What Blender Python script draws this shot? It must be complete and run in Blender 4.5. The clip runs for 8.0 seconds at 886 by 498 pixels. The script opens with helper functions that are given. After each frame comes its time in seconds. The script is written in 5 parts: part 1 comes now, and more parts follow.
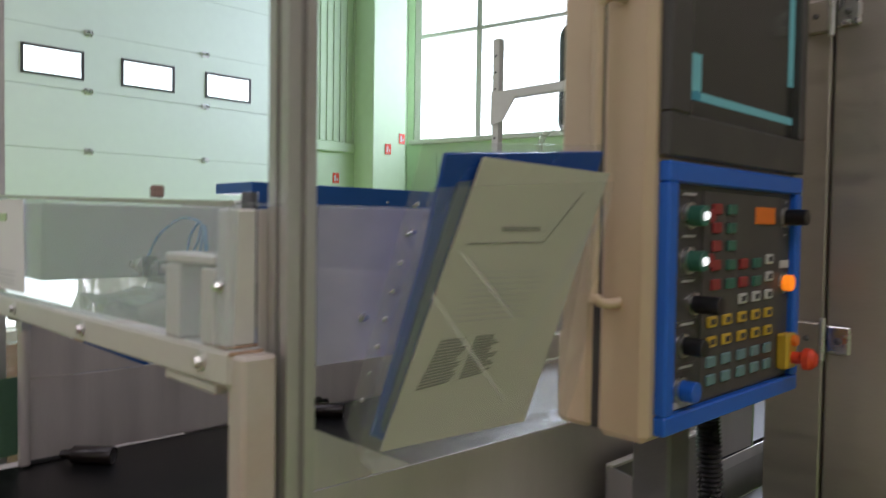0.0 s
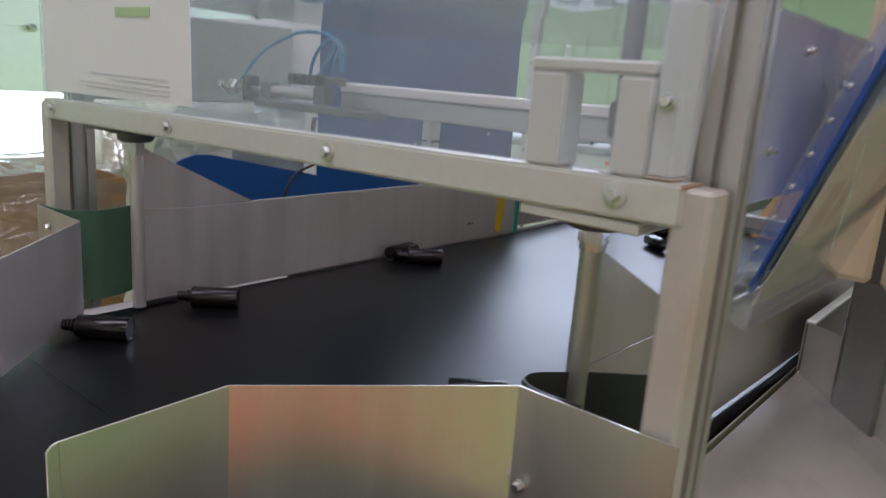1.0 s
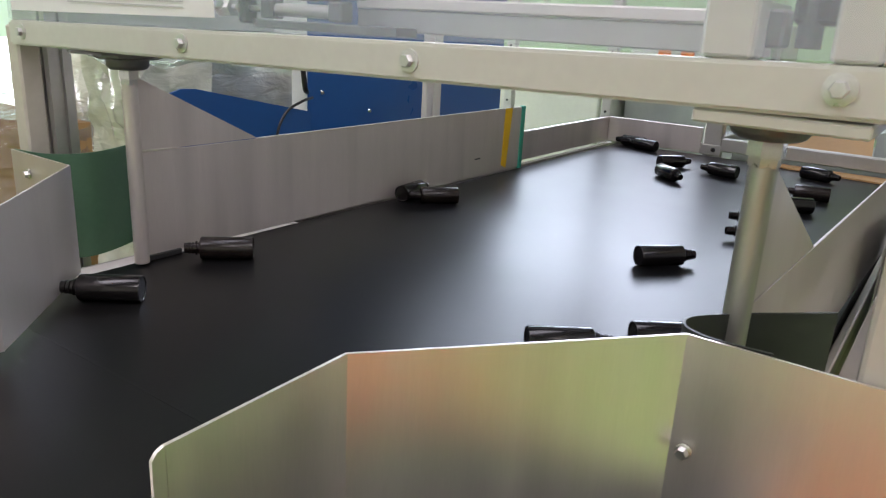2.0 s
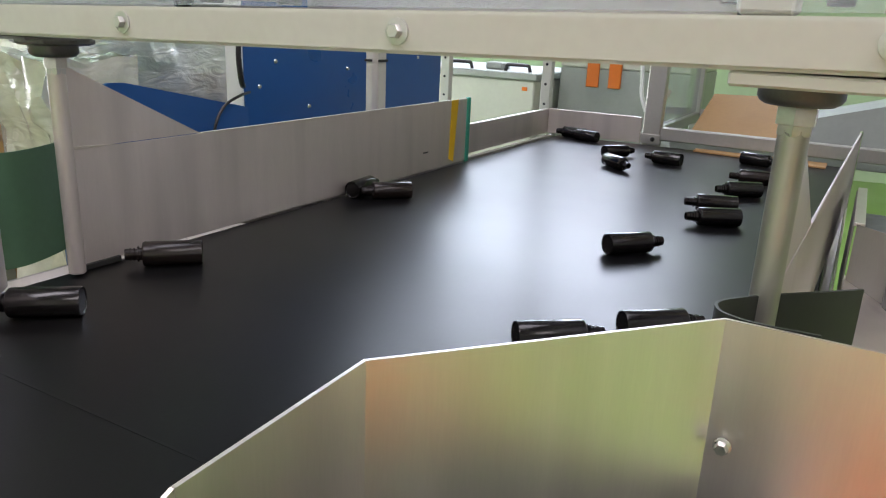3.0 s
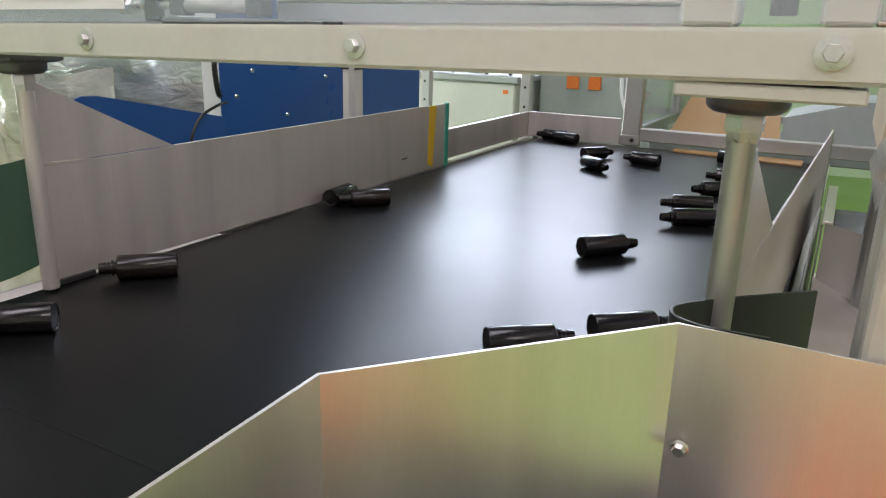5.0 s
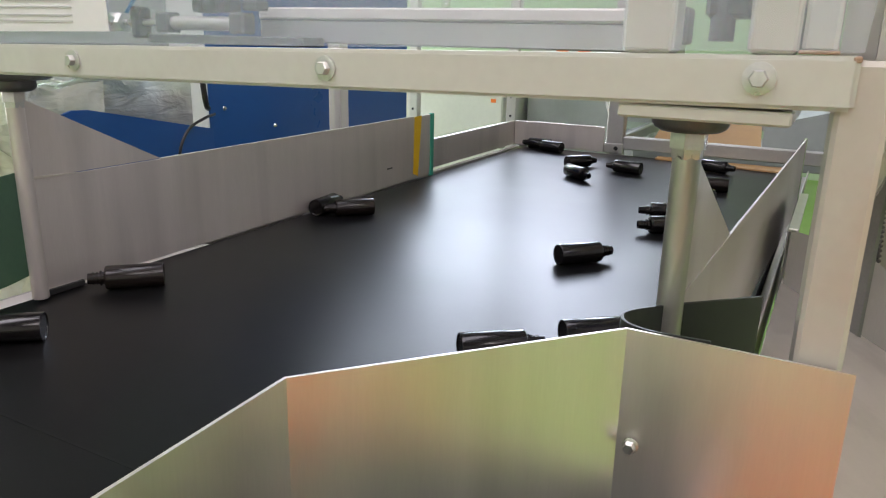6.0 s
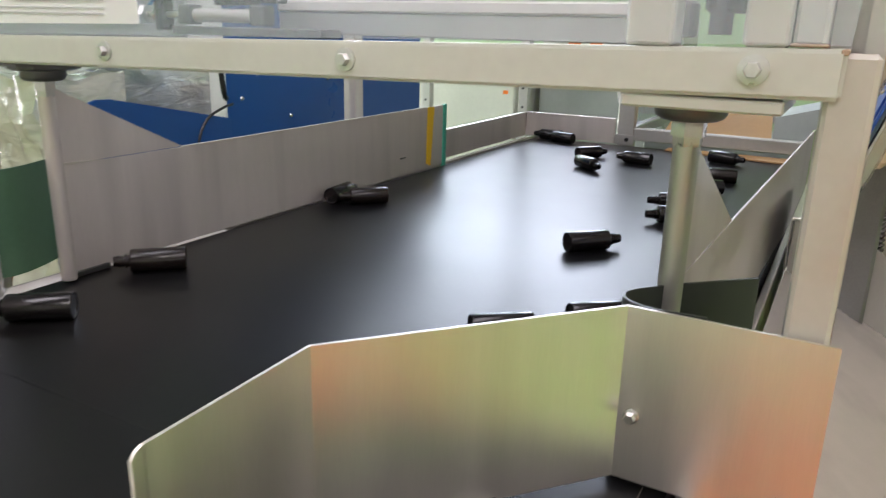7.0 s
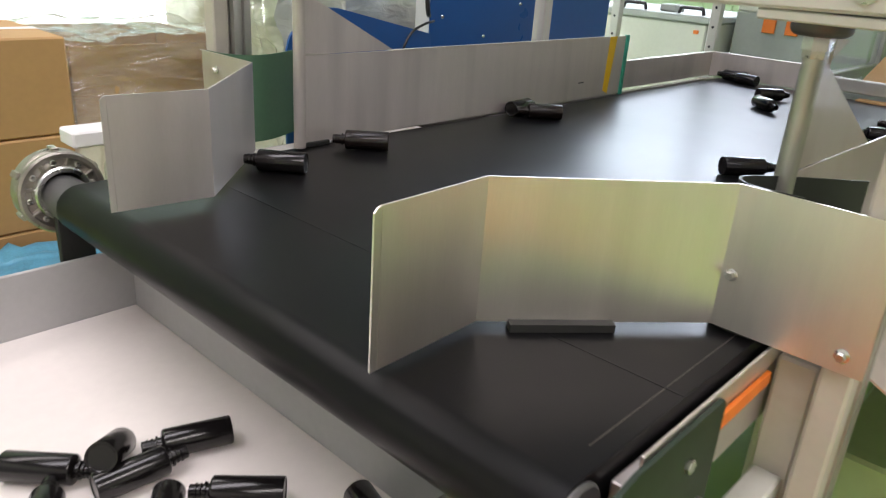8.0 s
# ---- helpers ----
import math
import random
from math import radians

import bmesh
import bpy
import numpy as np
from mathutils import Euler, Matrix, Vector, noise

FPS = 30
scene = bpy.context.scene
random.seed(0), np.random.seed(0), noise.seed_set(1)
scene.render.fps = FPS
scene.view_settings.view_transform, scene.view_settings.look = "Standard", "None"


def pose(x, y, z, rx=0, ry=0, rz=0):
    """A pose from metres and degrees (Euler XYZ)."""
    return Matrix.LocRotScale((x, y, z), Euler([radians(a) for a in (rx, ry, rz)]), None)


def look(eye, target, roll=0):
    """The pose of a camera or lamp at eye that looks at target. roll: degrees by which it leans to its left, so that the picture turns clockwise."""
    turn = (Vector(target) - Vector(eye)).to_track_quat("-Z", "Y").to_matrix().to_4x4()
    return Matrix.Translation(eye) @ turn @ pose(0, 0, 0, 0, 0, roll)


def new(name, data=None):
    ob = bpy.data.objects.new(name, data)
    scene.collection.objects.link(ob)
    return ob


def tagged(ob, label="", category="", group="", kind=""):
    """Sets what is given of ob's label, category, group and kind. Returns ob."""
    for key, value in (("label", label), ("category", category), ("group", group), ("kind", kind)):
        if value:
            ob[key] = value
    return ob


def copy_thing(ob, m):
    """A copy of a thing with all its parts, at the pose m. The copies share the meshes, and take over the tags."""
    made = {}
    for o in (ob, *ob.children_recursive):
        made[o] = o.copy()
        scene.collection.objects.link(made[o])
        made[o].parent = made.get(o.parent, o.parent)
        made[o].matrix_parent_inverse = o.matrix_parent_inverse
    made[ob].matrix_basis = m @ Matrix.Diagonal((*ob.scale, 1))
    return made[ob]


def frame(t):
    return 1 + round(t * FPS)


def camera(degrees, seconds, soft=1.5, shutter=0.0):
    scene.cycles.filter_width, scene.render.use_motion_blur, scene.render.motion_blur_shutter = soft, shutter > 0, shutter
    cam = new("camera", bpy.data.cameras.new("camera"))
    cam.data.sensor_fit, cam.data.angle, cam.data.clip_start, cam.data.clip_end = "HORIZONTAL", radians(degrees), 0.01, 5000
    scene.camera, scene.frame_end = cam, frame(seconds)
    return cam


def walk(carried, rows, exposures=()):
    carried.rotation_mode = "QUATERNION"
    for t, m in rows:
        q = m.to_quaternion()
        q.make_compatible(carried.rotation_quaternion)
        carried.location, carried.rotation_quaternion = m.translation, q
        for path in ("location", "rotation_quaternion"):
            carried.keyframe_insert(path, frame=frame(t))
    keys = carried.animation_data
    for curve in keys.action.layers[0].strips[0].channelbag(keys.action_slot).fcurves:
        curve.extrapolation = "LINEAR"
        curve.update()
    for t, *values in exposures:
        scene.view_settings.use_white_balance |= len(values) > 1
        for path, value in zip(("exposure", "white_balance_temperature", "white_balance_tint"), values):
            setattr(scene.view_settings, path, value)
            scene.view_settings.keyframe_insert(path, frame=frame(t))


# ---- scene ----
cam = camera(62.4, 8.0, soft=1.2, shutter=0.4)
# seconds, place of the eye, then yaw, pitch and roll in degrees
ROWS = [
    (0.0, -0.058, -0.052, 1.481, -43.92, -1.92, 0.85),
    (0.5, -0.190, 0.180, 1.428, -45.05, -6.28, 4.50),
    (1.0, -0.312, 0.454, 1.412, -50.55, -13.20, 4.25),
    (1.2, -0.312, 0.518, 1.408, -51.50, -15.12, 3.60),
    (2.3, -0.296, 0.742, 1.327, -57.11, -17.14, 2.66),
    (2.5, -0.288, 0.770, 1.320, -60.02, -15.86, 2.74),
    (3.0, -0.287, 0.794, 1.311, -61.03, -16.96, 2.56),
    (3.5, -0.283, 0.788, 1.313, -61.07, -16.98, 2.17),
    (4.0, -0.275, 0.783, 1.313, -61.41, -17.08, 1.97),
    (4.5, -0.275, 0.780, 1.316, -61.50, -16.97, 1.94),
    (5.0, -0.279, 0.766, 1.322, -61.83, -16.73, 1.54),
    (6.5, -0.311, 0.706, 1.343, -62.30, -16.15, 1.33),
    (7.0, -0.341, 0.701, 1.341, -61.33, -16.88, 1.42),
    (7.5, -0.450, 0.673, 1.315, -51.72, -22.22, 2.73),
    (8.0, -0.547, 0.546, 1.323, -47.86, -22.07, 3.92),
]


def eye_pose(x, y, z, yaw, pitch, roll):
    return pose(x, y, z, 0, 0, yaw) @ pose(0, 0, 0, 90 + pitch, 0, 0) @ pose(0, 0, 0, 0, 0, roll)


walk(cam, [(t, eye_pose(*row)) for t, *row in ROWS],
     exposures=((0.0, -0.62, 6450, 27), (0.5, -1.00, 6450, 28), (1.0, -0.38, 6150, 29), (1.2, -0.20, 6150, 28), (2.3, 0.24, 6500, 24), (6.8, 0.31, 6550, 23.5), (7.5, 0.56, 6600, 22), (8.0, 0.38, 6600, 21)))

# ---- light ----
world = bpy.data.worlds.new("sky")
scene.world = world
world.use_nodes = True
wn = world.node_tree
sky = wn.nodes.new("ShaderNodeTexSky")
sky.sky_type, sky.sun_disc = "NISHITA", False
sky.sun_elevation, sky.sun_rotation = radians(40), radians(20)
wn.links.new(sky.outputs[0], wn.nodes["Background"].inputs[0])
wn.nodes["Background"].inputs[1].default_value = 0.12


def area(name, eye, target, w, h, power, colour=(1, 1, 1)):
    data = bpy.data.lights.new(name, "AREA")
    data.shape, data.size, data.size_y, data.energy, data.color = "RECTANGLE", w, h, power, colour
    ob = new(name, data)
    ob.matrix_world = look(eye, target)
    return ob


area("window_daylight", (7.28, 4.80, 3.90), (1.41, 6.05, 3.90), 5.4, 2.45, 500, (0.72, 0.86, 1.0))
area("door_gap_daylight", (2.4, 7.62, 0.52), (2.4, 0, 0.52), 4.4, 0.95, 90, (0.95, 0.98, 1.0))
# Overhead fill lamps, added above the view; the ceiling has no openings there.
area("rooflight_daylight", (-1.0, 1.6, 5.16), (-1.0, 1.6, 0), 5.0, 1.2, 118, (0.97, 0.98, 1.0))
area("rooflight_daylight", (-1.6, 4.9, 5.16), (-1.6, 4.9, 0), 5.0, 1.2, 95, (1.0, 0.98, 0.94))
area("rooflight_daylight", (-1.0, -2.6, 5.16), (-1.0, -2.6, 0), 5.0, 1.2, 185, (1.0, 0.98, 0.94))

# ---- materials ----


def material(name, colour, rough=0.5, metal=0.0, var=0.08, scale=6.0, bump=0.0, bscale=120.0, stretch=(1, 1, 1),
             rvar=0.1, spec=0.5, dirt=None, dirt_amount=0.0, dirt_scale=3.0, coat=0.0, random_tone=0.0):
    m = bpy.data.materials.new(name)
    m.use_nodes = True
    n, l = m.node_tree.nodes, m.node_tree.links
    b = n["Principled BSDF"]
    tc = n.new("ShaderNodeTexCoord")
    mp = n.new("ShaderNodeMapping")
    mp.inputs["Scale"].default_value = stretch
    l.new(tc.outputs["Object"], mp.inputs["Vector"])

    def tex(s, detail=4.0):
        t = n.new("ShaderNodeTexNoise")
        t.inputs["Scale"].default_value, t.inputs["Detail"].default_value = s, detail
        l.new(mp.outputs[0], t.inputs["Vector"])
        return t

    big, fine = tex(scale), tex(scale * 14)
    mix = n.new("ShaderNodeMixRGB")
    mix.inputs[0].default_value = 0.4
    l.new(big.outputs["Fac"], mix.inputs[1])
    l.new(fine.outputs["Fac"], mix.inputs[2])
    ramp = n.new("ShaderNodeMapRange")
    ramp.inputs["From Min"].default_value, ramp.inputs["From Max"].default_value = 0.3, 0.7
    ramp.inputs["To Min"].default_value, ramp.inputs["To Max"].default_value = 1 - var, 1 + var
    l.new(mix.outputs[0], ramp.inputs["Value"])
    tone = n.new("ShaderNodeMixRGB")
    tone.blend_type = "MULTIPLY"
    tone.inputs[0].default_value = 1.0
    tone.inputs[1].default_value = (*colour, 1)
    l.new(ramp.outputs[0], tone.inputs[2])
    last = tone.outputs[0]
    if random_tone:
        info = n.new("ShaderNodeObjectInfo")
        rr = n.new("ShaderNodeMapRange")
        rr.inputs["To Min"].default_value, rr.inputs["To Max"].default_value = 1 - random_tone, 1 + random_tone
        l.new(info.outputs["Random"], rr.inputs["Value"])
        t2 = n.new("ShaderNodeMixRGB")
        t2.blend_type = "MULTIPLY"
        t2.inputs[0].default_value = 1.0
        l.new(last, t2.inputs[1])
        l.new(rr.outputs[0], t2.inputs[2])
        last = t2.outputs[0]
    if dirt:
        dn = tex(dirt_scale, 8.0)
        dr = n.new("ShaderNodeMapRange")
        dr.inputs["From Min"].default_value, dr.inputs["From Max"].default_value = 0.52, 0.75
        dr.inputs["To Max"].default_value = dirt_amount
        l.new(dn.outputs["Fac"], dr.inputs["Value"])
        dm = n.new("ShaderNodeMixRGB")
        dm.inputs[2].default_value = (*dirt, 1)
        l.new(dr.outputs[0], dm.inputs[0])
        l.new(last, dm.inputs[1])
        last = dm.outputs[0]
    l.new(last, b.inputs["Base Color"])
    rm = n.new("ShaderNodeMapRange")
    rm.inputs["From Min"].default_value, rm.inputs["From Max"].default_value = 0.3, 0.7
    rm.inputs["To Min"].default_value, rm.inputs["To Max"].default_value = max(0.02, rough - rvar), min(1, rough + rvar)
    l.new(big.outputs["Fac"], rm.inputs["Value"])
    l.new(rm.outputs[0], b.inputs["Roughness"])
    b.inputs["Metallic"].default_value = metal
    b.inputs["Specular IOR Level"].default_value = spec
    b.inputs["Coat Weight"].default_value = coat
    if bump:
        bt = tex(bscale, 3.0)
        bp = n.new("ShaderNodeBump")
        bp.inputs["Strength"].default_value, bp.inputs["Distance"].default_value = bump, 0.002
        l.new(bt.outputs["Fac"], bp.inputs["Height"])
        l.new(bp.outputs[0], b.inputs["Normal"])
    return m


def glowing(name, colour, strength):
    m = bpy.data.materials.new(name)
    m.use_nodes = True
    b = m.node_tree.nodes["Principled BSDF"]
    b.inputs["Base Color"].default_value = (*colour, 1)
    b.inputs["Emission Color"].default_value = (*colour, 1)
    b.inputs["Emission Strength"].default_value = strength
    return m


def clear(name, tint, haze, haze_colour=(0.7, 0.74, 0.78), rough=0.03, crease=0.0):
    """Clear plastic: mostly see-through, glossy by Fresnel, with a diffuse haze for dusty film, scratches and
    painted-in reflections.
    """
    m = bpy.data.materials.new(name)
    m.use_nodes = True
    n, l = m.node_tree.nodes, m.node_tree.links
    n.remove(n["Principled BSDF"])
    out = n["Material Output"]
    see, gloss, haze_bsdf = n.new("ShaderNodeBsdfTransparent"), n.new("ShaderNodeBsdfGlossy"), n.new("ShaderNodeBsdfDiffuse")
    see.inputs[0].default_value = (*tint, 1)
    gloss.inputs["Roughness"].default_value = rough
    haze_bsdf.inputs[0].default_value = (*haze_colour, 1)
    tc, nz, mr = n.new("ShaderNodeTexCoord"), n.new("ShaderNodeTexNoise"), n.new("ShaderNodeMapRange")
    nz.inputs["Scale"].default_value, nz.inputs["Detail"].default_value = 5, 6
    l.new(tc.outputs["Object"], nz.inputs["Vector"])
    mr.inputs["From Min"].default_value, mr.inputs["From Max"].default_value = 0.3, 0.7
    mr.inputs["To Min"].default_value, mr.inputs["To Max"].default_value = haze * 0.7, haze * 1.3
    l.new(nz.outputs["Fac"], mr.inputs["Value"])
    a, b, lw = n.new("ShaderNodeMixShader"), n.new("ShaderNodeMixShader"), n.new("ShaderNodeLayerWeight")
    lw.inputs["Blend"].default_value = 0.5
    pw, fr = n.new("ShaderNodeMath"), n.new("ShaderNodeMath")
    pw.operation, fr.operation = "POWER", "MULTIPLY_ADD"
    pw.inputs[1].default_value = 5.0
    fr.inputs[1].default_value, fr.inputs[2].default_value = 0.9, 0.035
    l.new(lw.outputs["Facing"], pw.inputs[0])
    l.new(pw.outputs[0], fr.inputs[0])
    l.new(mr.outputs[0], a.inputs[0])
    l.new(see.outputs[0], a.inputs[1])
    l.new(haze_bsdf.outputs[0], a.inputs[2])
    l.new(fr.outputs[0], b.inputs[0])
    l.new(a.outputs[0], b.inputs[1])
    l.new(gloss.outputs[0], b.inputs[2])
    l.new(b.outputs[0], out.inputs["Surface"])
    if crease:
        mp, cz, bp = n.new("ShaderNodeMapping"), n.new("ShaderNodeTexNoise"), n.new("ShaderNodeBump")
        mp.inputs["Rotation"].default_value, mp.inputs["Scale"].default_value = (0.3, 0.5, 0.4), (1.0, 1.0, 3.2)
        cz.inputs["Scale"].default_value, cz.inputs["Detail"].default_value, cz.inputs["Distortion"].default_value = 7, 3, 1.6
        bp.inputs["Strength"].default_value, bp.inputs["Distance"].default_value = crease, 0.03
        l.new(tc.outputs["Object"], mp.inputs["Vector"])
        l.new(mp.outputs[0], cz.inputs["Vector"])
        l.new(cz.outputs["Fac"], bp.inputs["Height"])
        l.new(bp.outputs[0], gloss.inputs["Normal"])
        l.new(bp.outputs[0], haze_bsdf.inputs["Normal"])
        fr.inputs[2].default_value = 0.14
    return m


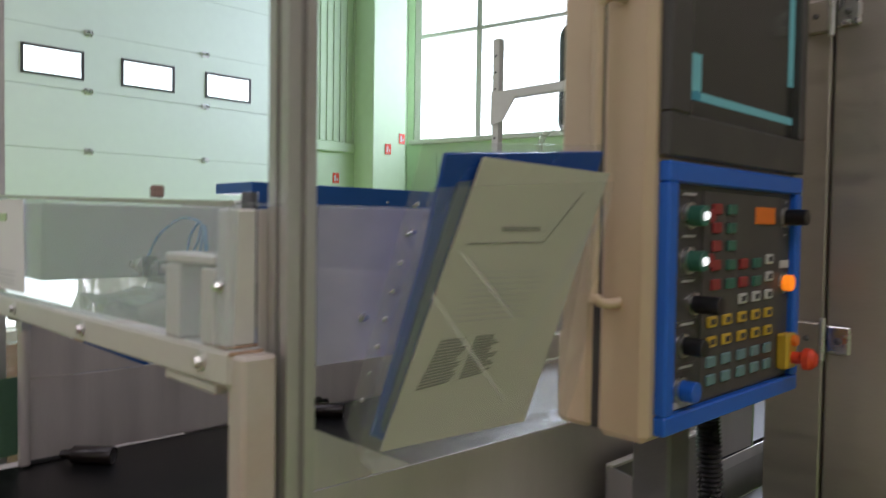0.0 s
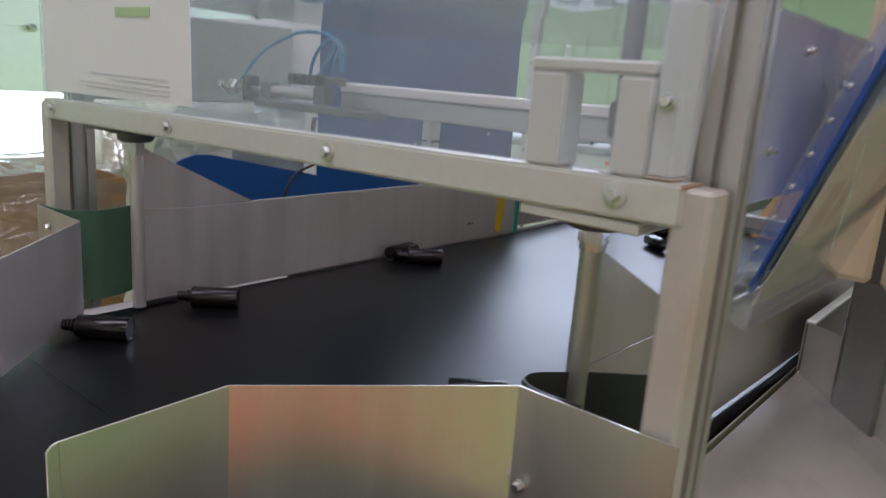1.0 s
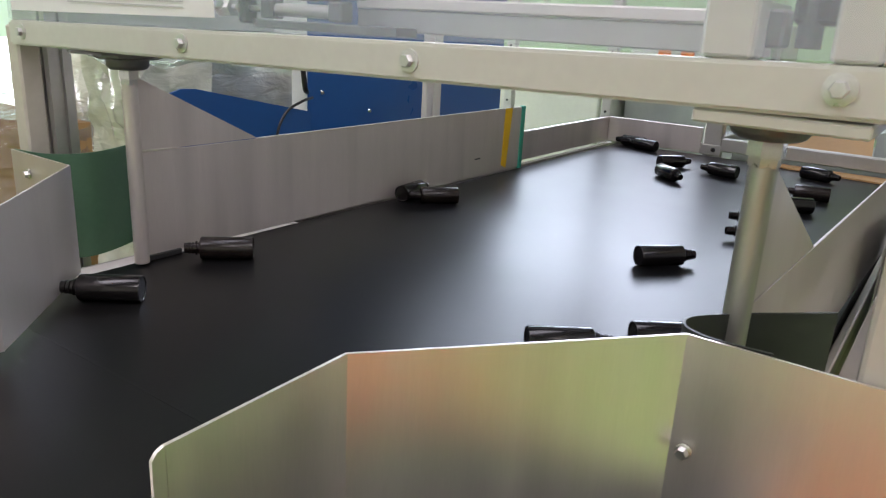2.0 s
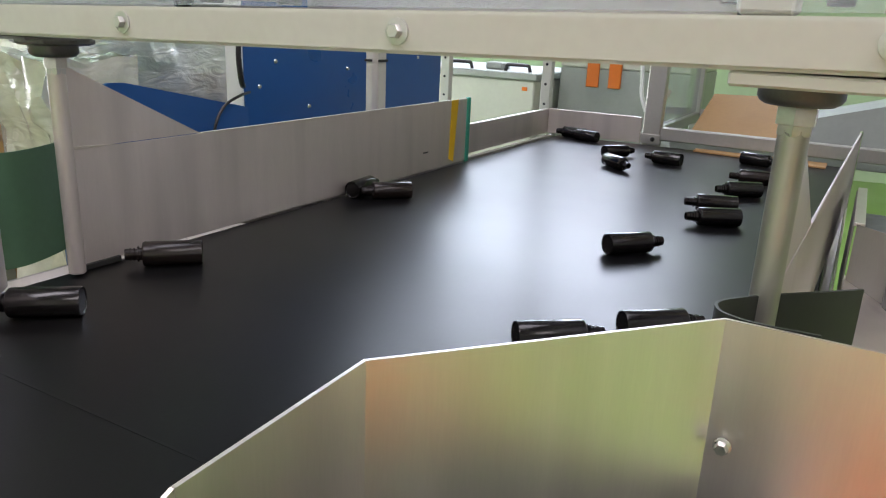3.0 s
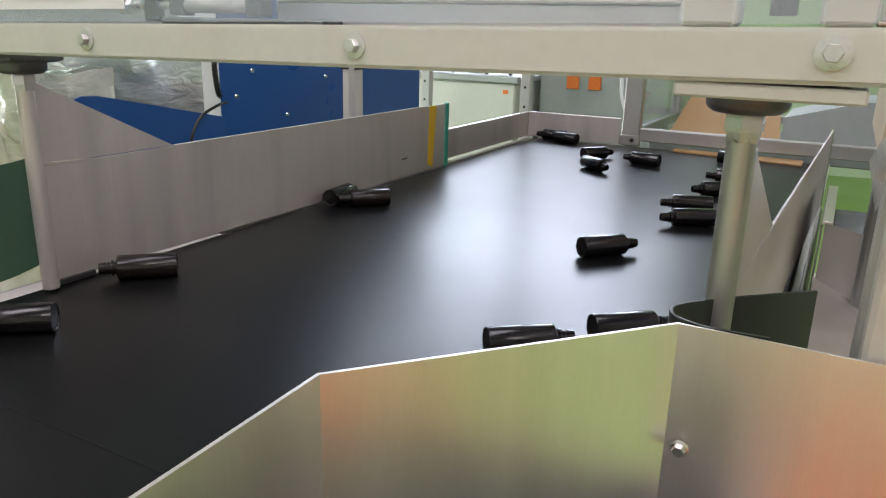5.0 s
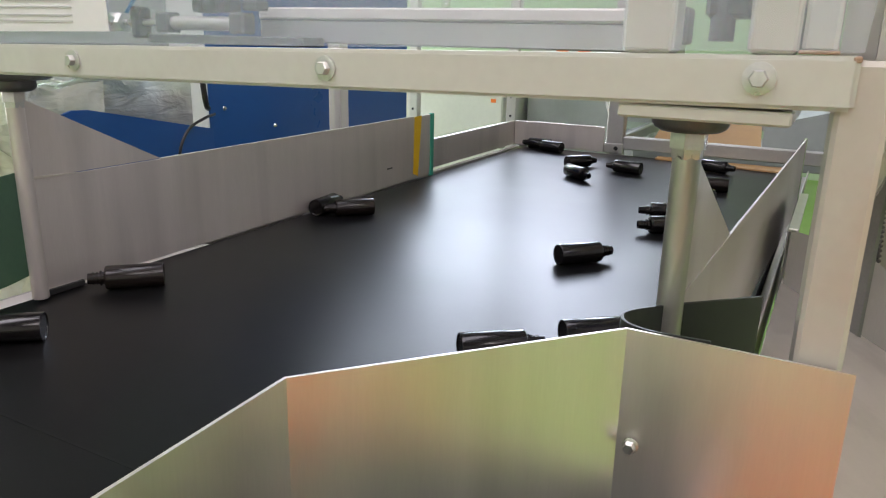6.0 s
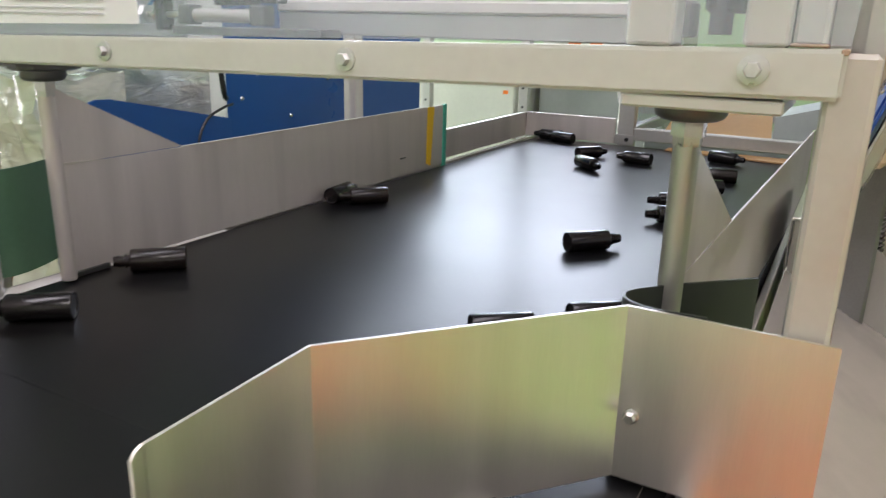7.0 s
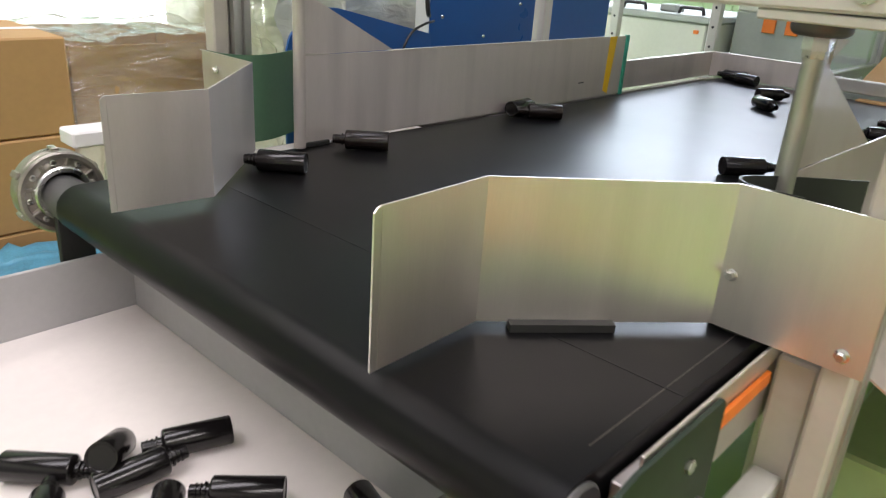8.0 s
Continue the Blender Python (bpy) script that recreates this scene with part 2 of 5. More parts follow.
M = dict(
    belt=material("black_belt", (0.0055, 0.0056, 0.006), 0.33, 0, 0.08, 2.2, 0.02, 260, rvar=0.02, spec=0.15, dirt=(0.014, 0.012, 0.010), dirt_amount=0.3, dirt_scale=2.5),
    belt_line=material("pale_belt_wear", (0.055, 0.047, 0.038), 0.5, 0, 0.4, 30),
    # Stretched dirt streaks in these two put dark reflections into the colour.
    alu=material("brushed_aluminium", (0.80, 0.76, 0.72), 0.37, 0.93, 0.04, 4, 0.03, 90, stretch=(9, 9, 0.8), rvar=0.03, dirt=(0.50, 0.46, 0.44), dirt_amount=0.45, dirt_scale=0.8),
    alu_guard=material("streaked_aluminium", (0.68, 0.62, 0.59), 0.42, 0.62, 0.05, 4, 0.03, 90, stretch=(9, 9, 0.8), rvar=0.05, dirt=(0.40, 0.37, 0.36), dirt_amount=0.55, dirt_scale=0.9),
    alu_dull=material("dull_aluminium", (0.62, 0.58, 0.56), 0.46, 0.75, 0.05, 5, 0.03, 90, stretch=(7, 7, 0.8), rvar=0.05, dirt=(0.42, 0.38, 0.34), dirt_amount=0.4, dirt_scale=1),
    # Darker version of dull_aluminium for the chute's side and back walls.
    chute_dull=material("dark_aluminium", (0.30, 0.29, 0.28), 0.55, 0.6, 0.06, 5, 0.03, 90, stretch=(7, 7, 0.8), rvar=0.05, dirt=(0.22, 0.20, 0.18), dirt_amount=0.5, dirt_scale=2),
    profile=material("anodised_profile", (0.52, 0.51, 0.49), 0.42, 0.7, 0.06, 6, rvar=0.06),
    paint=material("light_grey_paint", (0.575, 0.575, 0.52), 0.38, 0, 0.05, 5, 0.03, 60, dirt=(0.36, 0.31, 0.25), dirt_amount=0.3, dirt_scale=5),
    paint_low=material("worn_grey_paint", (0.52, 0.48, 0.42), 0.45, 0, 0.07, 5, 0.03, 60, dirt=(0.42, 0.25, 0.16), dirt_amount=0.5, dirt_scale=7),
    steel=material("zinc_steel", (0.62, 0.62, 0.60), 0.28, 1.0, 0.1, 20),
    zinc=material("zinc_plating", (0.60, 0.60, 0.58), 0.34, 0.7, 0.1, 20),
    dark_steel=material("dark_steel", (0.14, 0.14, 0.14), 0.45, 0.6, 0.15, 20),
    cast=material("cast_aluminium", (0.40, 0.37, 0.33), 0.36, 0.85, 0.14, 25, 0.12, 120, dirt=(0.16, 0.14, 0.12), dirt_amount=0.6, dirt_scale=14),
    rod=material("galvanised_rod", (0.46, 0.45, 0.41), 0.4, 0.8, 0.08, 12, stretch=(1, 1, 0.2)),
    stainless=material("stainless_sheet", (0.42, 0.385, 0.34), 0.42, 0.8, 0.06, 3, 0.03, 80, stretch=(1, 1, 12)),
    black=material("black_plastic", (0.012, 0.012, 0.013), 0.32, 0, 0.15, 10),
    rubber=material("black_rubber", (0.02, 0.021, 0.02), 0.6, 0, 0.15, 10),
    bottle=material("black_bottle", (0.008, 0.007, 0.007), 0.2, 0, 0.1, 10, rvar=0.03),
    bottle_brown=material("dark_brown_bottle", (0.013, 0.009, 0.0075), 0.25, 0, 0.1, 10, rvar=0.03),
    green_flap=material("green_flap", (0.065, 0.15, 0.085), 0.5, 0, 0.1, 6, 0.05, 200),
    dark_flap=material("dark_flap", (0.03, 0.034, 0.028), 0.5, 0, 0.1, 6, 0.05, 200),
    blue=material("blue_paint", (0.004, 0.074, 0.27), 0.35, 0, 0.06, 3, 0.03, 50),
    panel_blue=material("blue_frame", (0.01, 0.12, 0.55), 0.35, 0, 0.05, 4),
    beige=material("beige_paint", (0.50, 0.39, 0.26), 0.42, 0, 0.04, 3, 0.03, 60, dirt=(0.34, 0.26, 0.17), dirt_amount=0.25, dirt_scale=4),
    dark_grey=material("dark_grey_panel", (0.055, 0.053, 0.05), 0.4, 0, 0.06, 6),
    key_grey=material("grey_keypad", (0.065, 0.06, 0.055), 0.45, 0, 0.06, 6),
    yellow=material("yellow_tape", (0.80, 0.50, 0.01), 0.45, 0, 0.06, 12),
    teal=material("teal_edge", (0.03, 0.33, 0.23), 0.4, 0, 0.06, 12),
    platform=material("red_slab", (0.64, 0.12, 0.035), 0.5, 0, 0.08, 3),
    orange=material("orange_paint", (0.85, 0.20, 0.02), 0.45, 0, 0.06, 4),
    red=material("red_plastic", (0.70, 0.06, 0.02), 0.35, 0, 0.05, 10),
    key_red=material("red_key", (0.28, 0.03, 0.03), 0.4),
    key_green=material("green_key", (0.03, 0.14, 0.10), 0.4),
    key_white=material("white_key", (0.48, 0.48, 0.46), 0.4),
    key_yellow=material("yellow_key", (0.55, 0.36, 0.03), 0.4),
    key_teal=material("teal_key", (0.13, 0.24, 0.25), 0.4),
    paper=material("white_paper", (0.80, 0.80, 0.80), 0.7, 0, 0.02, 6),
    sheet=material("pale_green_paper", (0.53, 0.54, 0.45), 0.6, 0, 0.05, 6),
    ink=material("grey_ink", (0.22, 0.23, 0.20), 0.7),
    ink_pale=material("pale_ink", (0.42, 0.42, 0.43), 0.7),
    ink_faint=material("faint_ink", (0.58, 0.58, 0.59), 0.7),
    ink_dark=material("dark_ink", (0.06, 0.06, 0.06), 0.7),
    folder=material("blue_folder", (0.01, 0.07, 0.32), 0.3, 0, 0.1, 5),
    folder_edge=material("folder_edge", (0.10, 0.15, 0.20), 0.4),
    hose=material("blue_hose", (0.005, 0.20, 0.42), 0.25, 0, 0.04, 20),
    floor=material("green_epoxy_floor", (0.25, 0.44, 0.085), 0.35, 0, 0.08, 0.8, 0.03, 30, dirt=(0.22, 0.30, 0.11), dirt_amount=0.3, dirt_scale=1.2),
    wall=material("pale_green_wall", (0.50, 0.66, 0.44), 0.6, 0, 0.05, 0.7, 0.03, 30, dirt=(0.46, 0.58, 0.40), dirt_amount=0.25, dirt_scale=0.8),
    door=material("pale_door_panel", (0.66, 0.76, 0.66), 0.5, 0, 0.03, 0.9, 0.05, 50),
    ceiling=material("dark_ceiling", (0.10, 0.10, 0.10), 0.7, 0, 0.05, 0.6),
    cardboard=material("cardboard", (0.46, 0.27, 0.11), 0.75, 0, 0.07, 4, 0.06, 90, dirt=(0.35, 0.20, 0.08), dirt_amount=0.3, dirt_scale=6),
    grey_wall=material("grey_wall", (0.78, 0.71, 0.67), 0.7, 0, 0.06, 0.6, 0.03, 30),
    rust=material("rusty_weld", (0.35, 0.235, 0.155), 0.6, 0, 0.25, 30, 0.2, 150, dirt=(0.46, 0.42, 0.36), dirt_amount=0.9, dirt_scale=25),
    cork=material("dull_brown_wood", (0.24, 0.16, 0.12), 0.7, 0, 0.1, 20),
    lining=material("white_board", (0.80, 0.74, 0.70), 0.55, 0, 0.04, 4),
    tray=material("grey_tray", (0.42, 0.42, 0.42), 0.45, 0, 0.06, 5),
    machine=material("machine_cream", (0.60, 0.62, 0.54), 0.45, 0, 0.05, 3),
    machine_grey=material("machine_grey", (0.38, 0.41, 0.39), 0.45, 0, 0.07, 3, dirt=(0.25, 0.27, 0.26), dirt_amount=0.4, dirt_scale=5),
    dark_green=material("dark_green_plate", (0.010, 0.024, 0.012), 0.5, 0, 0.1, 5),
    pale_green=material("pale_green_paint", (0.45, 0.60, 0.33), 0.5, 0, 0.05, 4),
    sacking=material("plastic_sacks", (0.66, 0.66, 0.56), 0.22, 0, 0.1, 8, 0.6, 22),
    blue_bag=material("blue_bag", (0.10, 0.35, 0.50), 0.4, 0, 0.3, 12, 0.3, 25),
    brown_wood=material("brown_board", (0.40, 0.25, 0.10), 0.6, 0, 0.08, 5),
    lit_lamp=glowing("lit_button", (0.9, 1.0, 0.95), 1.6),
    lit_orange=glowing("lit_orange_button", (1.0, 0.25, 0.01), 1.1),
    daylight=glowing("daylight_backdrop", (0.88, 0.95, 1.0), 3.2),
    screen=material("dark_screen", (0.03, 0.032, 0.028), 0.16, 0, 0.1, 2),
    screen_teal=glowing("screen_teal", (0.10, 0.32, 0.34), 0.35),
    # The bluish haze also carries the front pane's pale reflection as colour.
    pane=clear("clear_polycarbonate", (0.96, 0.97, 0.98), 0.15, (0.70, 0.78, 0.86)),
    # Grey haze: dusty film plus the side pane's reflection, put into colour.
    grey_pane=clear("hazed_polycarbonate", (0.80, 0.81, 0.86), 0.66, (0.36, 0.36, 0.43), 0.12),
    wrap=clear("stretch_film", (0.96, 0.97, 0.93), 0.74, (0.84, 0.86, 0.75), 0.2, 0.4),
    film=clear("plastic_film", (0.98, 0.98, 0.96), 0.16, (0.85, 0.86, 0.80), 0.12, 0.7),
    pocket=clear("clear_pocket", (0.98, 0.98, 0.97), 0.06, (0.8, 0.82, 0.82), 0.08),
    crease=clear("crease_highlight", (0.97, 0.97, 0.95), 0.45, (0.85, 0.86, 0.82), 0.2),
    glass=clear("window_glass", (0.97, 0.99, 0.98), 0.03),
)

# ---- mesh helpers ----


def cube(bm, lo, hi, bevel=0.0015, seg=1):
    made = bmesh.ops.create_cube(bm, size=1.0)["verts"]
    size = [b - a for a, b in zip(lo, hi)]
    for v in made:
        v.co = Vector([a + (c + 0.5) * s for a, c, s in zip(lo, v.co, size)])
    if bevel:
        edges = list({e for v in made for e in v.link_edges})
        bmesh.ops.bevel(bm, geom=edges, offset=min(bevel, min(size) * 0.45), segments=seg, affect="EDGES", profile=0.6)
    return bm


def turned(bm, m, build):
    """Adds what build(bm) makes, laid by the matrix m."""
    b2 = bmesh.new()
    build(b2)
    b2.transform(m)
    me = bpy.data.meshes.new("tmp")
    b2.to_mesh(me)
    b2.free()
    bm.from_mesh(me)
    bpy.data.meshes.remove(me)
    return bm


def lathe(bm, profile, seg=24, axis=Matrix()):
    """Turns (radius, height) pairs round z, then lays it by axis; ends on the axis are closed."""
    rings = []
    for r, h in profile:
        if r < 1e-5:
            rings.append([bm.verts.new(axis @ Vector((0, 0, h)))])
        else:
            rings.append([bm.verts.new(axis @ Vector((r * math.cos(2 * math.pi * k / seg), r * math.sin(2 * math.pi * k / seg), h))) for k in range(seg)])
    for a, b in zip(rings, rings[1:]):
        for k in range(seg):
            j = (k + 1) % seg
            if len(a) == 1 and len(b) > 1:
                bm.faces.new((a[0], b[k], b[j]))
            elif len(b) == 1 and len(a) > 1:
                bm.faces.new((a[k], a[j], b[0]))
            elif len(a) > 1:
                bm.faces.new((a[k], a[j], b[j], b[k]))
    return bm


def along(p0, p1):
    """A matrix that lays z from p0 towards p1."""
    d = Vector(p1) - Vector(p0)
    return Matrix.Translation(p0) @ d.to_track_quat("Z", "Y").to_matrix().to_4x4()


def rod(bm, p0, p1, r, seg=20, chamfer=0.0):
    h = (Vector(p1) - Vector(p0)).length
    c = chamfer or r * 0.08
    return lathe(bm, [(0, 0), (r - c, 0), (r, c), (r, h - c), (r - c, h), (0, h)], seg, along(p0, p1))


def hexbolt(bm, p, d, r=0.009, washer=0.0135):
    a = along(p, Vector(p) + Vector(d))
    lathe(bm, [(0, 0), (washer, 0), (washer, 0.0022), (r * 1.05, 0.003), (0, 0.003)], 20, a)
    lathe(bm, [(0, 0.003), (r, 0.003), (r, 0.0085), (r * 0.86, 0.0098), (0, 0.0098)], 6, a)
    return bm


def sweep(bm, pts, r, seg=8):
    pts = [Vector(p) for p in pts]
    rings = []
    for i, p in enumerate(pts):
        d = (pts[min(i + 1, len(pts) - 1)] - pts[max(i - 1, 0)]).normalized()
        q = d.to_track_quat("Z", "Y")
        rr = r[i] if isinstance(r, (list, tuple)) else r
        rings.append([bm.verts.new(p + q @ Vector((rr * math.cos(2 * math.pi * k / seg), rr * math.sin(2 * math.pi * k / seg), 0))) for k in range(seg)])
    for a, b in zip(rings, rings[1:]):
        for k in range(seg):
            j = (k + 1) % seg
            bm.faces.new((a[k], a[j], b[j], b[k]))
    bm.faces.new(rings[0][::-1])
    bm.faces.new(rings[-1])
    return bm


def curve_points(ctrl, n=24):
    """A smooth line through the control points."""
    c = [Vector(p) for p in ctrl]
    c = [2 * c[0] - c[1]] + c + [2 * c[-1] - c[-2]]
    out = []
    spans = len(c) - 3
    for i in range(n + 1):
        u = i / n * spans
        k = min(int(u), spans - 1)
        f = u - k
        p0, p1, p2, p3 = c[k:k + 4]
        out.append(0.5 * ((2 * p1) + (p2 - p0) * f + (2 * p0 - 5 * p1 + 4 * p2 - p3) * f * f + (3 * p1 - p0 - 3 * p2 + p3) * f ** 3))
    return out


def folded(bm, line, z0, z1, thick=0.003):
    """A sheet that stands on a plan line, of one thickness, with heights z0 to z1 (numbers, or one per point)."""
    line = [Vector((p[0], p[1])) for p in line]
    n = len(line)
    z0 = z0 if isinstance(z0, (list, tuple)) else [z0] * n
    z1 = z1 if isinstance(z1, (list, tuple)) else [z1] * n
    offs = []
    for i in range(n):
        a = (line[i] - line[i - 1]).normalized() if i else (line[1] - line[0]).normalized()
        b = (line[i + 1] - line[i]).normalized() if i < n - 1 else a
        t = (a + b).normalized()
        k = 1 / max(0.5, t.dot(a))
        offs.append(Vector((-t.y, t.x)) * thick / 2 * k)
    rows = []
    for p, o, a, b in zip(line, offs, z0, z1):
        rows.append([bm.verts.new((*(p + o), a)), bm.verts.new((*(p + o), b)), bm.verts.new((*(p - o), b)), bm.verts.new((*(p - o), a))])
    for a, b in zip(rows, rows[1:]):
        for k in range(4):
            j = (k + 1) % 4
            bm.faces.new((a[k], a[j], b[j], b[k]))
    bm.faces.new(rows[0][::-1])
    bm.faces.new(rows[-1])
    bmesh.ops.recalc_face_normals(bm, faces=bm.faces)
    return bm


def prism(bm, pts, d):
    """A flat polygon pushed out by the vector d."""
    a = [bm.verts.new(p) for p in pts]
    b = [bm.verts.new(Vector(p) + Vector(d)) for p in pts]
    bm.faces.new(a)
    bm.faces.new(b[::-1])
    for i in range(len(a)):
        j = (i + 1) % len(a)
        bm.faces.new((a[i], b[i], b[j], a[j]))
    bmesh.ops.recalc_face_normals(bm, faces=bm.faces)
    return bm


def finish(ob, smooth=35):
    for p in ob.data.polygons:
        p.use_smooth = True
    ob.data.set_sharp_from_angle(angle=radians(smooth))
    return ob


def mesh_of(name, bm, mat):
    me = bpy.data.meshes.new(name)
    bmesh.ops.recalc_face_normals(bm, faces=bm.faces)
    bm.to_mesh(me)
    bm.free()
    me.materials.append(M[mat])
    return me


def thing(name, base, label, category, group=""):
    ob = new(name)
    ob.empty_display_size = 0.05
    ob.matrix_basis = Matrix.Translation(base)
    return tagged(ob, label, category, group)


def part(name, bm, mat, parent, label=""):
    """A mesh, drawn in the world's places, under a thing or a part of one."""
    ob = finish(new(name, mesh_of(name, bm, mat)))
    ob.parent = parent
    if parent.type == "EMPTY":
        ob.matrix_parent_inverse = parent.matrix_basis.inverted()
    if label:
        ob["label"] = label
    return ob


def whole(name, bm, mat, label, category, group="", kind=""):
    return tagged(finish(new(name, mesh_of(name, bm, mat))), label, category, group, kind)


def B(lo, hi, bevel=0.0015):
    return cube(bmesh.new(), lo, hi, bevel)


def structure(name, bm, mat, label, category):
    return whole(name, bm, mat, label, category, kind="structure")


# ---- the hall ----
structure("floor", B((-6, -6, -0.2), (10.0, 7.9, 0.0), 0), "floor", "pale green painted industrial floor", "floor")
structure("ceiling", B((-6.2, -6.2, 5.2), (10.0, 7.9, 5.4), 0), "ceiling", "plain dark hall ceiling", "ceiling")
# the door wall, with its opening
bm = bmesh.new()
cube(bm, (-6, 7.6, 0), (0.0, 7.8, 6.0), 0)
cube(bm, (4.78, 7.6, 0), (7.0, 7.8, 6.0), 0)
cube(bm, (0.0, 7.6, 4.3), (4.78, 7.8, 6.0), 0)
for k in range(9):
    cube(bm, (4.85 + 0.1 * k, 7.585, 2.52), (4.90 + 0.1 * k, 7.601, 6.0), 0.004)
cube(bm, (4.80, 7.54, 2.38), (5.66, 7.601, 2.50), 0.006)
wall_n = structure("wall_north", bm, "wall", "pale green painted hall wall with ribs", "wall")
# the window wall
bm = bmesh.new()
cube(bm, (6.6, -6.5, 0), (6.8, 7.6, 2.6), 0)
cube(bm, (6.6, -6.5, 2.6), (6.8, 2.0, 6.0), 0)
cube(bm, (6.6, 7.5, 2.6), (6.8, 7.6, 6.0), 0)
for k in range(16):
    cube(bm, (6.588, 2.6 + 0.3 * k, 0.1), (6.601, 2.62 + 0.3 * k, 2.45), 0.003)
wall_e = structure("wall_east", bm, "wall", "pale green panelled hall wall under a window", "wall")
structure("wall_south", B((-6.2, -6.2, 0), (9.0, -6.0, 6.0), 0), "grey_wall", "plain off-white hall wall", "wall")
structure("wall_west", B((-6.2, -6.0, 0), (-6.0, 7.8, 6.0), 0), "grey_wall", "plain off-white hall wall", "wall")
structure("pillar", B((5.68, 7.2, 0), (6.22, 7.6, 6.0), 0.01), "wall", "pale green painted concrete pillar", "pillar")
win = tagged(new("window_1"), "large bright factory window with grey frame", "window", kind="structure")
part("sill", B((6.50, 2.0, 2.56), (6.60, 7.5, 2.62), 0.004), "paint", win)
part("frame", B((6.62, 7.40, 2.62), (6.70, 7.50, 6.0), 0.004), "paint", win)
part("frame", B((6.62, 6.44, 2.62), (6.68, 6.52, 6.0), 0.004), "paint", win)
part("frame", B((6.62, 4.52, 2.62), (6.68, 4.60, 6.0), 0.004), "paint", win)
part("frame", B((6.62, 2.62, 2.62), (6.68, 2.70, 6.0), 0.004), "paint", win)
part("transom", B((6.62, 2.0, 4.0), (6.68, 7.4, 4.05), 0.004), "paint", win)
part("pane", B((6.640, 2.0, 2.62), (6.646, 7.4, 6.0), 0), "glass", win)
win.children[-1].visible_shadow = False
SWING = Matrix.Translation((6.6, 7.6, 0)) @ Matrix.Rotation(radians(12), 4, "Z") @ Matrix.Translation((-6.6, -7.6, 0))
wall_e.matrix_basis = SWING
win.matrix_basis = SWING
sky_card = structure("backdrop", B((7.6, 1.5, 2.0), (7.62, 8.6, 7.0), 0), "daylight", "bright sky outside the factory window", "backdrop")
sky_card.matrix_basis = SWING
sky_card.visible_shadow = False

# sectional door, raised a little
door = tagged(new("door_1"), "pale green sectional door raised a metre", "sectional door", kind="structure")
zs = [1.02, 1.57, 2.14, 2.72, 3.28, 3.86, 4.34]
for k, (a, b) in enumerate(zip(zs, zs[1:])):
    bm = bmesh.new()
    if k == 3:
        xs = [0.0]
        for w in (1.82, 2.72, 3.61):
            xs += [w, w + 0.55]
        xs.append(4.78)
        for i in range(0, len(xs), 2):
            cube(bm, (xs[i], 7.52, a + 0.004), (xs[i + 1], 7.56, b), 0)
        for w in (1.82, 2.72, 3.61):
            cube(bm, (w, 7.52, a + 0.004), (w + 0.55, 7.56, 2.82), 0)
            cube(bm, (w, 7.52, 3.10), (w + 0.55, 7.56, b), 0)
        cube(bm, (0.0, 7.562, b - 0.02), (4.78, 7.58, b + 0.02), 0)
    else:
        cube(bm, (0.0, 7.52, a + 0.002), (4.78, 7.56, b), 0.004)
        if b < 4.3:
            cube(bm, (0.0, 7.545, b - 0.02), (4.78, 7.575, b + 0.02), 0)
    part("door_panel", bm, "door", door)
for w in (1.82, 2.72, 3.61):
    bm = bmesh.new()
    for lo, hi in (((w, 7.508, 2.82), (w + 0.55, 7.53, 2.845)), ((w, 7.508, 3.075), (w + 0.55, 7.53, 3.10)),
                   ((w, 7.508, 2.845), (w + 0.025, 7.53, 3.075)), ((w + 0.525, 7.508, 2.845), (w + 0.55, 7.53, 3.075))):
        cube(bm, lo, hi, 0.002)
    part("window_frame", bm, "dark_grey", door, "dark grey window frame")
    part("pane", B((w + 0.02, 7.53, 2.84), (w + 0.53, 7.535, 3.08), 0), "glass", door)
for k in range(1, 5):
    for x in (1.25, 2.42, 3.62):
        bm = B((x - 0.05, 7.505, zs[k] - 0.03), (x + 0.03, 7.521, zs[k] + 0.03), 0.004)
        rod(bm, (x - 0.05, 7.50, zs[k]), (x + 0.03, 7.50, zs[k]), 0.012, 10)
        part("hinge", bm, "steel", door, "small steel hinge")
part("side_track", B((4.73, 7.46, 0), (4.77, 7.52, 4.3), 0.004), "dark_steel", door, "dark door track")
structure("backdrop", B((-0.5, 8.3, -0.1), (5.3, 8.32, 4.0), 0), "daylight", "bright daylight outside the door", "backdrop")

# conduit and safety signs near the pillar
bm = bmesh.new()
for dx in (0.0, 0.06):
    sweep(bm, curve_points([(6.35 + dx, 7.57, 5.9), (6.35 + dx, 7.57, 3.2), (6.38 + dx, 7.57, 2.9), (6.44 + dx, 7.57, 2.7)], 16), 0.014)
whole("conduit", bm, "paint", "grey cable conduit fixed to the green wall", "conduit")
for x, y, z, mat in ((5.92, 7.195, 2.43, "red"), (5.40, 7.595, 2.05, "red"), (6.15, 7.195, 2.58, "red")):
    s = thing("safety_sign", (x, y, z), "small red safety sign with white mark on the green wall", "sign", "safety signs")
    part("plate", B((x - 0.05, y - 0.006, z - 0.065), (x + 0.05, y, z + 0.065), 0.002), mat, s)
    part("mark", B((x - 0.028, y - 0.008, z - 0.04), (x + 0.0, y - 0.004, z + 0.035), 0.001), "key_white", s)
    part("mark", B((x + 0.008, y - 0.008, z - 0.03), (x + 0.03, y - 0.004, z + 0.0), 0.001), "key_white", s)

# ---- conveyor ----
BELT = 0.884
conv = thing("belt_conveyor", (1.3, 1.37, 0), "wide flat belt conveyor with black belt and aluminium frame", "conveyor")
